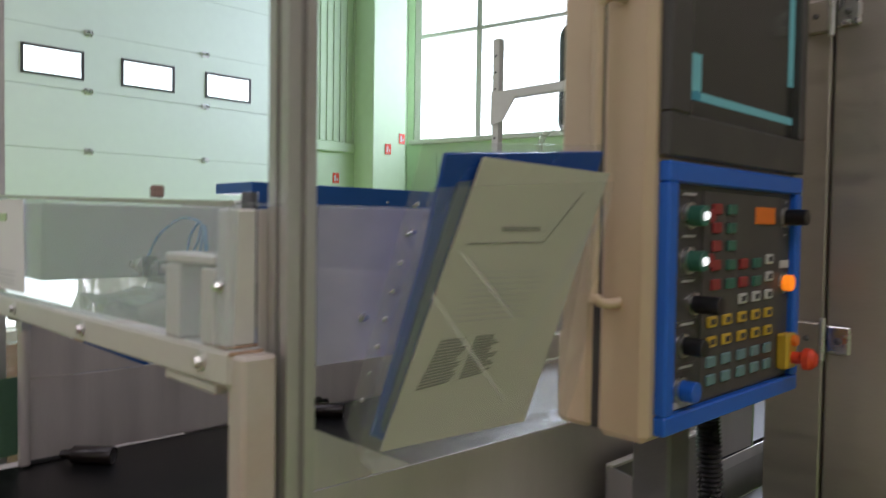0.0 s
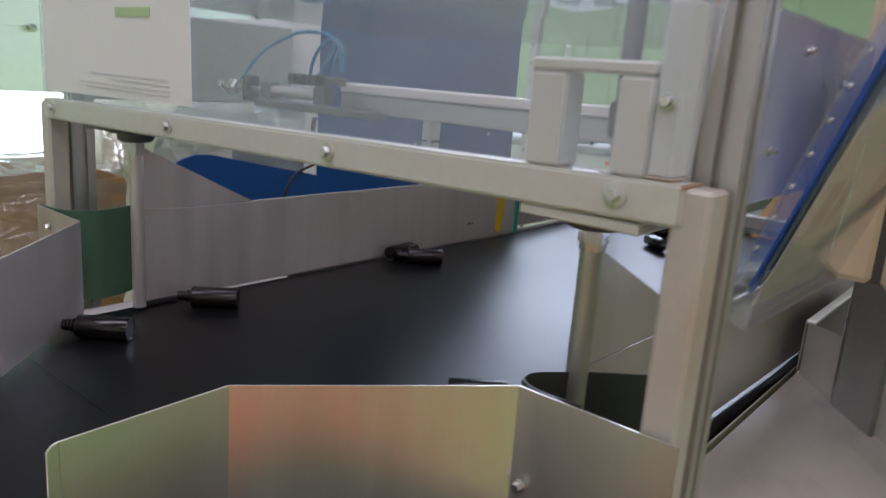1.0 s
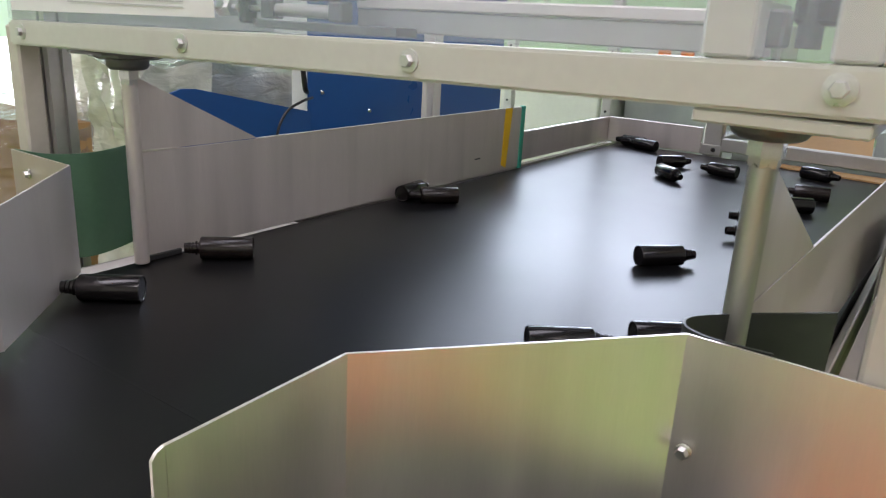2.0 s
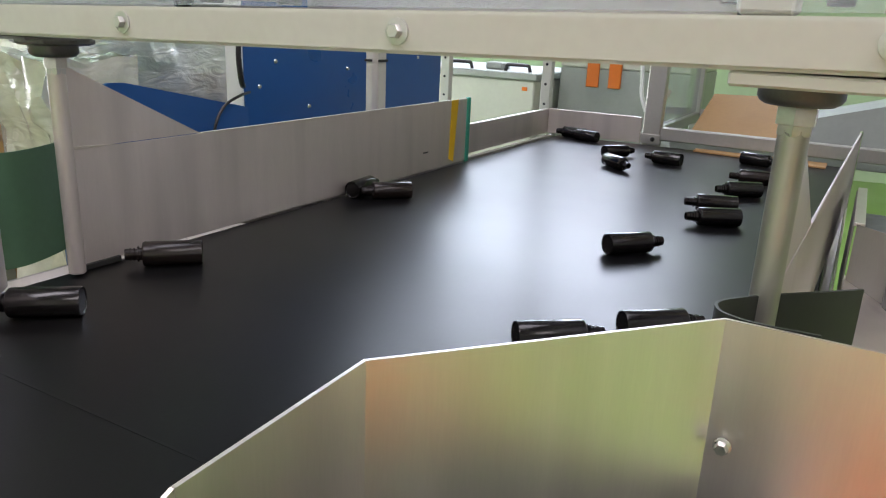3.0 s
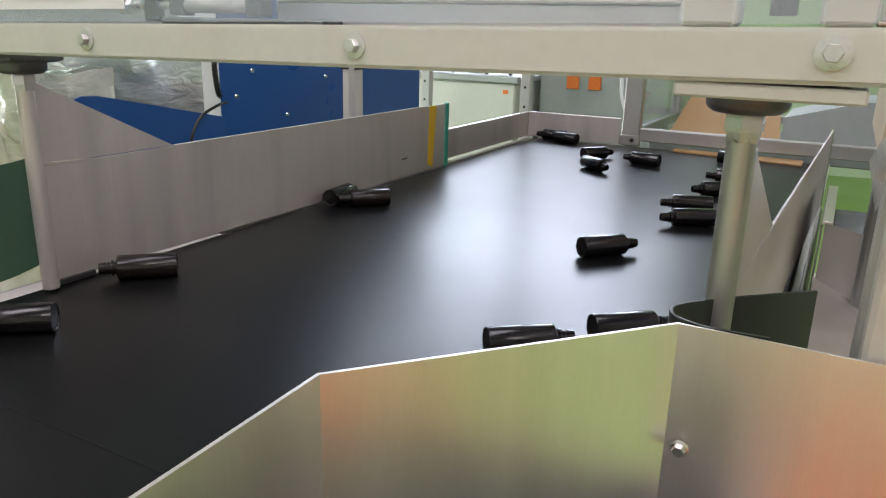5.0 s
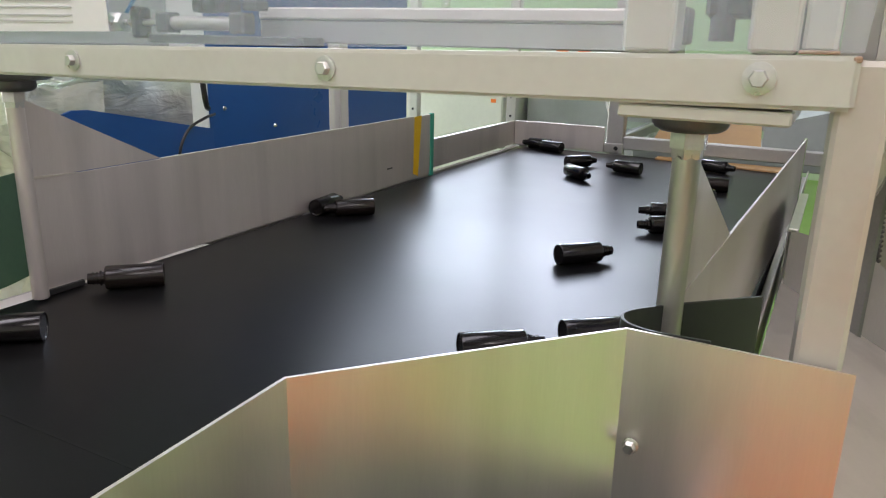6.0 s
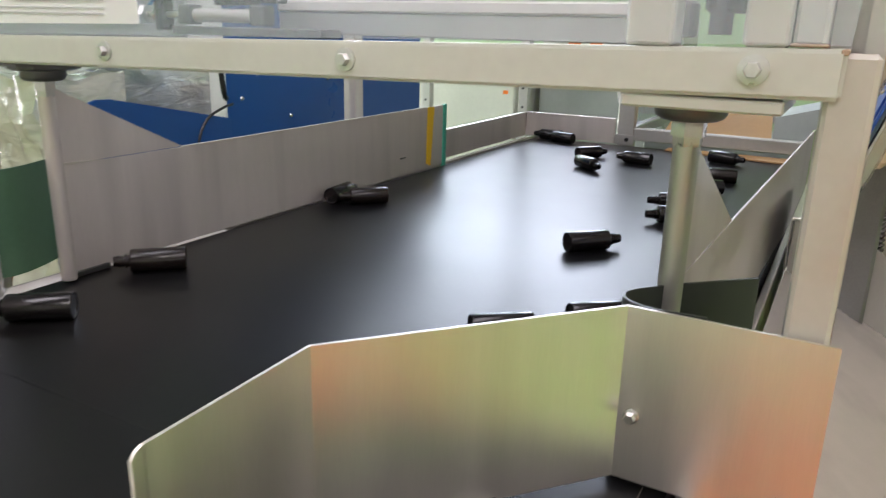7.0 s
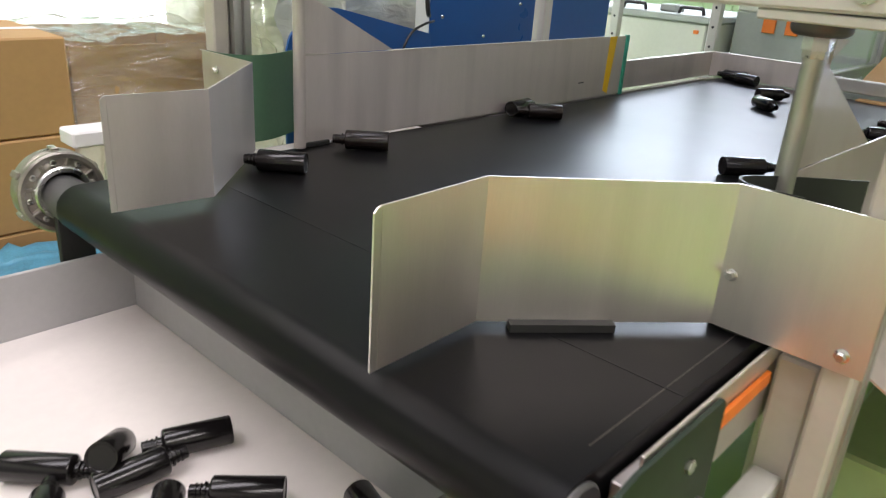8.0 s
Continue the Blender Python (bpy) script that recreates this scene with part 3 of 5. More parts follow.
prof = [(2.70, BELT), (1.8, BELT), (0.9, BELT), (0.3, BELT), (-0.055, BELT)]
R = 0.045
prof += [(-0.055 - R * math.sin(a), BELT - R + R * math.cos(a)) for a in [math.pi * k / 14 for k in range(1, 15)]]
prof += [(2.70, BELT - 2 * R), (2.70, BELT - 2 * R + 0.004)]
bm = bmesh.new()
ring = []
for y in (0.806, 1.906):
    ring.append([bm.verts.new((x, y, z)) for x, z in prof])
for i in range(len(prof)):
    j = (i + 1) % len(prof)
    bm.faces.new((ring[0][i], ring[0][j], ring[1][j], ring[1][i]))
bm.faces.new(ring[0])
bm.faces.new(ring[1][::-1])
part("belt", bm, "belt", conv, "black rubber conveyor belt, slightly scuffed")
part("belt_joint", B((0.155, 0.806, BELT), (0.1590, 1.906, BELT + 0.0004), 0), "belt", conv, "dark glued joint across the belt")
part("wear_line", B((0.0, 0.8295, BELT), (2.68, 0.8308, BELT + 0.0003), 0), "belt_line", conv, "pale worn line along the belt edge")
part("roller", rod(bmesh.new(), (-0.055, 0.80, BELT - R), (-0.055, 1.997, BELT - R), R - 0.003, 32), "dark_steel", conv)
part("side_frame", B((0.0, 0.787, 0.76), (2.74, 0.802, 0.860), 0.002), "alu_dull", conv, "dull aluminium side frame")
part("edge_strip", B((0.02, 0.7815, 0.858), (2.72, 0.7855, 0.888), 0.001), "alu", conv, "bright aluminium edge strip")
part("side_frame", B((0.1, 1.948, 0.76), (2.74, 1.966, 0.879), 0.002), "alu_dull", conv)
part("side_plate", prism(bmesh.new(), [(-0.10, 0.780, 0.66), (0.20, 0.780, 0.66), (0.195, 0.780, 0.876), (0.188, 0.780, 0.882), (0.0, 0.780, 0.882), (-0.10, 0.780, 0.86)], (0, -0.006, 0)), "dark_green", conv, "dark green bearing plate")
for x, z in ((0.12, 0.83), (0.09, 0.76), (0.17, 0.75)):
    part("bolt", hexbolt(bmesh.new(), (x, 0.778, z), (0, -1, 0), 0.009, 0.012), "steel", conv)
part("orange_strip", prism(bmesh.new(), [(0.196, 0.781, 0.836), (0.345, 0.781, 0.838), (0.345, 0.781, 0.855), (0.196, 0.781, 0.856)], (0, -0.006, 0)), "orange", conv, "orange strip")
# White strip, added to show through the gap under the long guard.
part("wear_strip", B((0.10, 1.9075, 0.874), (0.84, 1.946, 0.8835), 0.001), "lining", conv, "white strip showing through the gap under the guard")
part("rail", B((1.80, 1.970, 0.885), (2.735, 1.985, 0.988), 0.002), "alu_guard", conv, "low aluminium side rail")
part("rail", B((0.56, 1.970, 0.885), (1.795, 1.985, 0.980), 0.002), "alu_guard", conv, "low aluminium side rail")
part("end_plate", B((2.722, 1.565, 0.886), (2.735, 1.968, 0.990), 0.002), "alu_guard", conv, "low aluminium end plate")
for x in (0.5, 2.5):
    for y in (0.80, 1.96):
        part("leg", B((x, y - 0.02, 0), (x + 0.04, y + 0.02, 0.76), 0.003), "paint", conv)

# drive motor at the end of the roller
motor = thing("drive_motor", (-0.055, 2.02, 0.77), "grey cast aluminium gear motor at the conveyor roller", "motor")
A = along((-0.055, 1.985, 0.846), (-0.055, 2.3, 0.846))
part("bell", lathe(bmesh.new(), [(0.042, 0.012), (0.066, 0.010), (0.070, 0.0), (0.077, 0.0), (0.081, 0.004), (0.081, 0.012), (0.078, 0.016), (0.080, 0.020), (0.080, 0.045), (0.074, 0.05), (0.074, 0.062), (0.066, 0.075), (0.05, 0.092), (0, 0.094)], 40, A), "cast", motor, "grey cast bell housing")
part("hub", lathe(bmesh.new(), [(0.043, -0.006), (0.050, -0.006), (0.053, -0.002), (0.053, 0.014), (0.043, 0.014)], 32, A), "steel", motor, "bright hub ring")
for k in range(8):
    m = A @ Matrix.Rotation(2 * math.pi * (k + 0.3) / 8, 4, "Z")
    part("rib", turned(bmesh.new(), m, lambda b: cube(b, (0.047, -0.003, 0.001), (0.071, 0.003, 0.014), 0.0012)), "cast", motor)
    p = m @ Vector((0.060 * math.cos(0.39), 0.060 * math.sin(0.39), 0.011))
    part("bolt", hexbolt(bmesh.new(), p, (0, -1, 0), 0.0042, 0.006), "steel", motor)
for k in range(6):
    m = A @ Matrix.Rotation(2 * math.pi * (k + 0.5) / 6, 4, "Z")
    part("lug", turned(bmesh.new(), m, lambda b: cube(b, (0.076, -0.007, 0.016), (0.086, 0.007, 0.044), 0.002)), "cast", motor)
part("terminal_box", B((-0.01, 2.03, 0.915), (0.10, 2.10, 0.948), 0.004), "paper", motor, "white terminal box")
part("support", B((-0.085, 1.955, 0.62), (-0.02, 1.971, 0.83), 0.002), "rubber", motor)


# ---- guards ----
def guard_sheet(name, label, line, z0, z1, mat):
    t = thing(name, (*line[0], z0), label, "guard")
    part("sheet", folded(bmesh.new(), line, z0, z1), mat, t)
    return t


g = guard_sheet("front_guard", "folded brushed aluminium guard plate over the belt end", [(-0.075, 1.060), (0.098, 1.066), (0.337, 0.863), (0.334, 0.676)], 0.893, 1.084, "alu")
cap = prism(bmesh.new(), [(-0.086, 1.0582, 0.893), (-0.0755, 1.0585, 0.893), (-0.0755, 1.0585, 1.084), (-0.081, 1.0583, 1.082), (-0.0853, 1.0582, 1.077)], (0, 0.003, 0))
part("edge", cap, "alu", g)
part("bolt", hexbolt(bmesh.new(), (0.3335, 0.848, 0.968), (-1, 0, 0), 0.006, 0.008), "steel", g)
part("bolt", hexbolt(bmesh.new(), (0.3335, 0.703, 0.915), (-1, 0, 0), 0.006, 0.009), "steel", g)
# Solid black strip stands for the shaded gap under the plate.
part("foot_pad", folded(bmesh.new(), [(0.125, 1.034), (0.23, 0.945)], 0.885, 0.896, 0.02), "rubber", g, "black strip for the dark gap under the plate")
g = guard_sheet("side_guard", "folded grey aluminium guard plate beside the motor", [(-0.078, 1.690), (0.085, 1.672), (0.312, 1.893), (0.312, 2.09)], 0.897, 1.086, "alu_dull")
cap = prism(bmesh.new(), [(-0.088, 1.6897, 0.897), (-0.0785, 1.6887, 0.897), (-0.0785, 1.6887, 1.086), (-0.083, 1.6892, 1.084), (-0.0873, 1.6896, 1.079)], (0.0003, 0.003, 0))
part("edge", cap, "alu_dull", g)
part("bolt", hexbolt(bmesh.new(), (0.3095, 2.03, 1.05), (-1, 0, 0), 0.006, 0.009), "steel", g)


def flap(name, label, ctrl, z0, z1, mat):
    pts = [(p.x, p.y) for p in curve_points([(x, y, 0) for x, y in ctrl], 28)]
    return whole(name, folded(bmesh.new(), pts, z0, z1, 0.003), mat, label, "flap", "rubber flaps")


flap("rubber_flap", "curved green rubber flap closing the guard corner", [(0.322, 2.10), (0.335, 2.03), (0.375, 1.992), (0.43, 1.995), (0.52, 2.035), (0.62, 2.10)], 0.888, 1.084, "green_flap")
flap("rubber_flap", "curved dark rubber flap closing the guard corner", [(0.345, 0.79), (0.343, 0.845), (0.362, 0.874), (0.40, 0.862), (0.50, 0.762)], 0.888, 1.084, "dark_flap")


def long_guard(y, inner, x1, mats, name, label, tapes):
    """A long upright plate with a gusset, hung from a rod and its foot under the cross rail."""
    t = thing(name, (0.43, y, BELT), label, "guard", "hanging side guards")
    s = -1 if inner < y else 1
    part("plate", B((0.434, y - 0.002, 0.891), (x1, y + 0.002, 1.091), 0.0008), mats, t)
    part("gusset", prism(bmesh.new(), [(0.434, y - 0.0015, 1.0925), (0.72, y - 0.0015, 1.0925), (0.434, y - 0.0015, 1.234)], (0, 0.003, 0)), mats, t)
    part("weld", prism(bmesh.new(), [(0.444, y + s * 0.004, 1.091), (0.54, y + s * 0.004, 1.0915), (0.444, y + s * 0.004, 1.0965)], (0, -s * 0.003, 0)), "paint_low", t, "rust-brown weld")
    yp, y, dz = y, (y - 0.016 if tapes else y + 0.0075), (-0.018 if tapes else 0.0)
    part("hanger_rod", rod(bmesh.new(), (0.428, y, 0.889), (0.428, y, 1.238 + dz), 0.0135, 24), "alu_guard" if tapes else "rod", t)
    bm = bmesh.new()
    lathe(bm, [(0, 1.232), (0.015, 1.232), (0.0155, 1.234), (0.0155, 1.241), (0.018, 1.2415), (0.018, 1.256), (0.0165, 1.259), (0, 1.259)], 6, Matrix.Translation((0.428, y, dz)))
    part("nut", bm, "zinc", t, "steel hex nut")
    bm = bmesh.new()
    lathe(bm, [(0, 1.258), (0.028, 1.258), (0.033, 1.261), (0.0355, 1.265), (0.0355, 1.2755), (0, 1.2755)], 24, Matrix.Translation((0.428, y, dz)))
    part("foot_disc", bm, "dark_steel", t, "dark round mounting foot")
    if tapes:
        bm = bmesh.new()
        lathe(bm, [(0, 1.2576), (0.050, 1.2576), (0.060, 1.261), (0.060, 1.2665), (0, 1.2665)], 8, Matrix.Translation((0.428, y, 0)))
        part("foot_pad", bm, "dark_steel", t, "dark stepped foot pad")
        # Pale strip: the plate's edge highlight is put into its colour.
        part("top_edge", B((0.722, yp - 0.0026, 1.0905), (1.72, yp + 0.0026, 1.0928), 0.0006), "paint", t, "pale strip for the highlight on the top edge")
    y = yp
    if not tapes:
        part("rust_patch", prism(bmesh.new(), [(0.446, y + 0.0022, 1.00), (0.470, y + 0.0022, 1.03), (0.52, y + 0.0022, 1.065), (0.60, y + 0.0022, 1.088), (0.446, y + 0.0022, 1.090)], (0, 0.001, 0)), "rust", t, "rust-brown weld stain")
        part("edge_trim", B((x1 - 0.004, y - 0.004, 0.888), (x1 + 0.003, y + 0.004, 1.093), 0.001), "pale_green", t, "pale green edge trim")
    if tapes:
        part("tape", prism(bmesh.new(), [(1.722, y - 0.0025, 0.910), (1.752, y - 0.0025, 0.897), (1.772, y - 0.0025, 1.0915), (1.728, y - 0.0025, 1.0915)], (0, -0.001, 0)), "yellow", t, "strip of yellow tape")
        part("edge_trim", B((x1 - 0.018, y - 0.006, 0.886), (x1 + 0.002, y + 0.005, 1.094), 0.001), "teal", t, "teal green edge trim")
        part("mark", B((1.565, y - 0.0032, 0.945), (1.595, y - 0.0022, 0.949), 0), "ink_dark", t)
        part("foot_block", B((0.44, y - 0.008, 0.8845), (0.52, y + 0.012, 0.8945), 0.001), "rubber", t, "black foot block")
    else:
        pivot = Matrix.Translation((0.428, y, 0))
        t.matrix_basis = pivot @ Matrix.Rotation(radians(-1.9), 4, "Z") @ pivot.inverted() @ t.matrix_basis
    return t


long_guard(1.904, 1.0, 1.85, "alu_guard", "long_guard", "long brushed aluminium guard with gusset and yellow tape", True)
long_guard(0.835, 1.4, 1.93, "alu_dull", "long_guard", "long dull aluminium guard with rusty weld and gusset", False)

# ---- the portal over the belt ----
portal = thing("portal_frame", (0.36, 1.4, 0), "light grey painted tube frame across the conveyor", "frame")


def rail_z(y):
    return 1.290 - 0.0157 * (y - 0.715)


def sloped_tube(bm, x0, x1, ya, yb, h, drop=0.0):
    za, zb = rail_z(ya) + drop, rail_z(yb) + drop
    prism(bm, [(x0, ya, za), (x0, yb, zb), (x0, yb, zb + h), (x0, ya, za + h)], (x1 - x0, 0, 0))
    bmesh.ops.bevel(bm, geom=list(bm.edges), offset=0.0035, segments=2, affect="EDGES")
    return bm


part("cross_rail", sloped_tube(bmesh.new(), 0.341, 0.381, 0.711, 2.112, 0.0415), "paint", portal)
for y, z0 in ((0.780, 1.3125), (1.2035, 1.304), (1.609, 1.2985), (2.062, 1.292)):
    part("bolt", hexbolt(bmesh.new(), (0.341, y, z0), (-1, 0, 0), 0.0075, 0.0130), "zinc", portal, "zinc hex bolt with washer")
part("post", B((0.346, 0.686, 0), (0.390, 0.7235, 1.328), 0.004), "paint_low", portal, "grey tube post with scuffed paint")
part("weld", B((0.343, 0.7105, 1.3265), (0.386, 0.7165, 1.3312), 0.001), "rust", portal, "rust-brown weld bead")
part("post", B((0.345, 2.094, 0), (0.385, 2.134, 1.302), 0.004), "paint_low", portal, "grey tube post with scuffed paint")
part("spacer", lathe(bmesh.new(), [(0, 1.2668), (0.075, 1.2668), (0.075, rail_z(1.904) - 0.0005), (0, rail_z(1.904) - 0.0005)], 8, Matrix.Translation((0.405, 1.888, 0))), "dark_steel", portal)
part("hanger_plate", B((0.345, 0.752, rail_z(0.84) - 0.0132), (0.475, 0.892, rail_z(0.84) - 0.0012), 0.002), "paint", portal)
part("hanger_angle", B((0.384, 0.76, rail_z(0.84) - 0.003), (0.47, 0.90, rail_z(0.84) + 0.02), 0.002), "paint", portal)


def slotted_post(name, x0, y0, x1, y1, z0, z1, cap):
    """An extruded aluminium post with grooves."""
    t = thing(name, (x0, y0, z0), "grooved aluminium profile post of the guard hood", "post", "profile posts")
    w, d, g = y1 - y0, x1 - x0, 0.010
    ym, xm = (y0 + y1) / 2, (x0 + x1) / 2
    ring = [(x0, y0), (xm - g / 2, y0), (xm - g / 2, y0 + g), (xm + g / 2, y0 + g), (xm + g / 2, y0), (x1, y0),
            (x1, ym - g / 2), (x1 - g, ym - g / 2), (x1 - g, ym + g / 2), (x1, ym + g / 2), (x1, y1),
            (xm + g / 2, y1), (xm + g / 2, y1 - g), (xm - g / 2, y1 - g), (xm - g / 2, y1), (x0, y1),
            (x0, ym + g / 2), (x0 + g, ym + g / 2), (x0 + g, ym - g / 2), (x0, ym - g / 2)]
    bm = prism(bmesh.new(), [(x, y, z0) for x, y in ring], (0, 0, z1 - z0))
    part("profile", bm, "profile", t)
    if cap:
        part("collar", B((x0 - 0.004, y0 - 0.004, 1.815), (x1 + 0.004, y1 + 0.004, 1.828), 0.002), "paint", t, "pale collar")
        bm = bmesh.new()
        rod(bm, (x0 + 0.0, y1 + 0.03, 1.838), (x0 + 0.0, y1 - 0.01, 1.838), 0.014, 14)
        part("clamp", bm, "black", t, "black clamp")
    return t


slotted_post("profile_post", 0.400, 0.684, 0.440, 0.727, 0.0, 2.6, True)
slotted_post("profile_post", 0.392, 2.085, 0.436, 2.129, 0.0, 2.6, False)

# the little tube bracket on the rail
br = thing("tube_bracket", (0.36, 0.82, 1.33), "grey painted square tube bracket on the rail", "bracket")
for ya, yb in ((0.850, 0.894), (0.755, 0.793)):
    part("leg", B((0.345, ya, rail_z(ya) + 0.0415), (0.385, yb, 1.4265), 0.004), "paint", br)
part("top", B((0.345, 0.755, 1.427), (0.385, 0.894, 1.4405), 0.003), "paint", br)
part("bolt", hexbolt(bmesh.new(), (0.347, 0.741, 1.405), (-1, 0, 0), 0.006, 0.009), "steel", br)
part("sensor", rod(bmesh.new(), (0.43, 0.825, 1.34), (0.43, 0.825, 1.52), 0.011, 16), "dark_steel", br, "dark sensor body")
part("sensor", B((0.42, 0.80, 1.36), (0.46, 0.84, 1.40), 0.004), "black", br)

# clear hood
hood = thing("guard_hood", (0.34, 1.4, 1.33), "clear polycarbonate hood over the conveyor, dusty side greyed by painted reflection", "hood")
part("front_pane", prism(bmesh.new(), [(0.343, 0.71, 1.334), (0.343, 2.11, 1.312), (0.343, 2.11, 1.535), (0.343, 0.70, 1.497)], (0.004, 0, 0)), "pane", hood, "clear front pane")
part("side_pane", B((0.45, 0.697, 1.305), (1.60, 0.701, 1.502), 0), "grey_pane", hood, "side pane greyed by dusty film and painted reflection")
part("lid", prism(bmesh.new(), [(0.342, 0.695, 1.4985), (1.35, 0.695, 1.5045), (1.35, 2.11, 1.520), (0.342, 2.11, 1.5365)], (0, 0, 0.004)), "pane", hood, "clear lid")
part("lid_edge", prism(bmesh.new(), [(0.336, 0.70, 1.497), (0.336, 2.11, 1.535), (0.336, 2.11, 1.539), (0.336, 0.70, 1.504)], (0.006, 0, 0)), "profile", hood, "pale lid edge")
part("upright", B((0.3475, 0.7285, 1.3335), (0.386, 0.7535, 1.496), 0.003), "paint", hood, "grey painted upright")
part("weld", B((0.3450, 0.7262, 1.3318), (0.388, 0.7555, 1.3350), 0.001), "rust", hood, "rust-brown weld bead")
part("end_plate", B((0.388, 0.7285, 1.31), (0.452, 0.7315, 1.496), 0.0008), "alu_dull", hood, "dull metal end plate")
for x, z in ((0.60, 1.47), (0.52, 1.36), (0.80, 1.44)):
    part("bolt", hexbolt(bmesh.new(), (x, 0.697, z), (0, -1, 0), 0.004, 0.006), "steel", hood)
for o in hood.children:
    if "pane" in o.name or o.name.startswith("lid"):
        o.visible_shadow = False

# notice on the hood
note = thing("notice", (0.335, 1.8, 1.34), "white paper notice with printed lines on the hood", "notice")
part("paper", prism(bmesh.new(), [(0.3405, 1.535, 1.3355), (0.3405, 2.09, 1.327), (0.3405, 2.09, 1.525), (0.3405, 1.54, 1.518)], (0.001, 0, 0)), "paper", note)
for z, y1 in ((1.346, 1.90), (1.3535, 1.93), (1.3635, 1.80), (1.372, 1.88)):
    part("text_line", B((0.3392, 1.60, z), (0.3400, y1, z + 0.0018), 0), "ink_faint", note)
part("heading", B((0.3390, 1.66, 1.475), (0.3400, 1.78, 1.490), 0), "pale_green", note, "green printed heading")

# pneumatic cylinder with hoses inside the hood
pn = thing("pneumatic_cylinder", (0.76, 1.8, 1.34), "grey pneumatic cylinder with blue air hoses", "cylinder")
part("barrel", rod(bmesh.new(), (0.765, 1.70, 1.352), (0.765, 1.89, 1.352), 0.013, 20), "alu_dull", pn)
part("rod", rod(bmesh.new(), (0.765, 1.86, 1.352), (0.765, 2.03, 1.352), 0.007, 14), "steel", pn)
for y in (1.98, 2.03):
    part("rod_nut", lathe(bmesh.new(), [(0, 0), (0.017, 0), (0.017, 0.014), (0, 0.014)], 6, along((0.765, y, 1.352), (0.765, y + 1, 1.352))), "steel", pn, "steel nut")
for y in (1.71, 1.90):
    part("end_cap", B((0.747, y - 0.018, 1.334), (0.783, y + 0.018, 1.372), 0.004), "dark_steel", pn)
part("base_rail", B((0.74, 1.55, 1.315), (0.80, 1.93, 1.331), 0.002), "dark_steel", pn)
for y in (1.815, 1.77, 1.735):
    part("fitting", B((0.755, y - 0.010, 1.372), (0.785, y + 0.010, 1.396), 0.003), "black", pn)
for line in (
    ((0.78, 2.042, 1.363), (0.78, 1.964, 1.433), (0.78, 1.856, 1.476), (0.78, 1.786, 1.488), (0.78, 1.709, 1.479), (0.78, 1.677, 1.453), (0.78, 1.666, 1.407)),
    ((0.78, 1.777, 1.386), (0.78, 1.766, 1.427), (0.78, 1.74, 1.458), (0.78, 1.705, 1.475), (0.78, 1.677, 1.453), (0.78, 1.673, 1.406)),
    ((0.78, 1.748, 1.394), (0.78, 1.716, 1.428), (0.78, 1.696, 1.464), (0.78, 1.681, 1.468), (0.78, 1.669, 1.442), (0.78, 1.664, 1.407)),
    ((0.78, 1.702, 1.401), (0.78, 1.691, 1.435), (0.78, 1.68, 1.453), (0.78, 1.676, 1.436), (0.78, 1.671, 1.406)),
):
    part("air_hose", sweep(bmesh.new(), curve_points(line, 36), 0.0038), "hose", pn, "blue air hose")
part("valve", rod(bmesh.new(), (0.775, 1.825, 1.383), (0.775, 1.781, 1.383), 0.012, 16), "black", pn, "black flow valve")
part("connector", B((0.765, 1.674, 1.376), (0.800, 1.711, 1.394), 0.003), "dark_steel", pn)
part("hose_elbow", B((0.755, 2.030, 1.345), (0.785, 2.054, 1.363), 0.003), "black", pn, "black hose elbow")
part("nut_block", lathe(bmesh.new(), [(0, -0.022), (0.019, -0.022), (0.021, -0.018), (0.021, 0.018), (0.019, 0.022), (0, 0.022)], 6, along((0.765, 2.042, 1.352), (0.765, 9, 1.352))), "steel", pn, "large hexagon nut")
part("rod_end", lathe(bmesh.new(), [(0, 0), (0.011, 0), (0.011, 0.012), (0.006, 0.014), (0.006, 0.03), (0.010, 0.031), (0.010, 0.042), (0, 0.043)], 12, along((0.765, 2.064, 1.352), (0.765, 9, 1.352))), "steel", pn, "steel rod end")
part("clamp", B((0.745, 1.965, 1.322), (0.785, 1.985, 1.382), 0.005), "black", pn, "black clamp")
beam = thing("pusher_beam", (0.83, 1.3, 1.33), "aluminium pusher beam with white top inside the hood", "beam")
part("beam", B((0.825, 0.95, 1.322), (0.865, 1.72, 1.362), 0.002), "alu_dull", beam)
part("top_strip", B((0.820, 0.93, 1.363), (0.870, 1.72, 1.384), 0.003), "lining", beam, "white plastic strip")
part("joint", rod(bmesh.new(), (0.80, 0.965, 1.355), (0.80, 0.965, 1.375), 0.022, 20), "steel", beam, "round steel joint")
part("joint_block", B((0.78, 0.92, 1.335), (0.83, 0.96, 1.385), 0.004), "dark_steel", beam)

# small things on the lid
whole("cork", B((0.477, 1.250, 1.522), (0.497, 1.270, 1.544), 0.003), "cork", "small brown wooden block on the clear lid", "block")

# ---- control panel ----
cp = thing("control_panel", (1.23, 0.63, 1.14), "beige machine control panel with screen and blue keypad frame", "control panel")
CX0, CX1 = 0.945, 1.515
part("front_shell", B((CX0, 0.535, 1.142), (CX1, 0.628, 2.30), 0.012), "beige", cp)
part("rear_shell", B((CX0 + 0.004, 0.640, 1.148), (CX1 - 0.004, 0.712, 2.30), 0.010), "beige", cp)
part("seam", B((CX0 + 0.012, 0.626, 1.150), (CX1 - 0.012, 0.642, 2.29), 0), "dark_grey", cp, "dark seam")
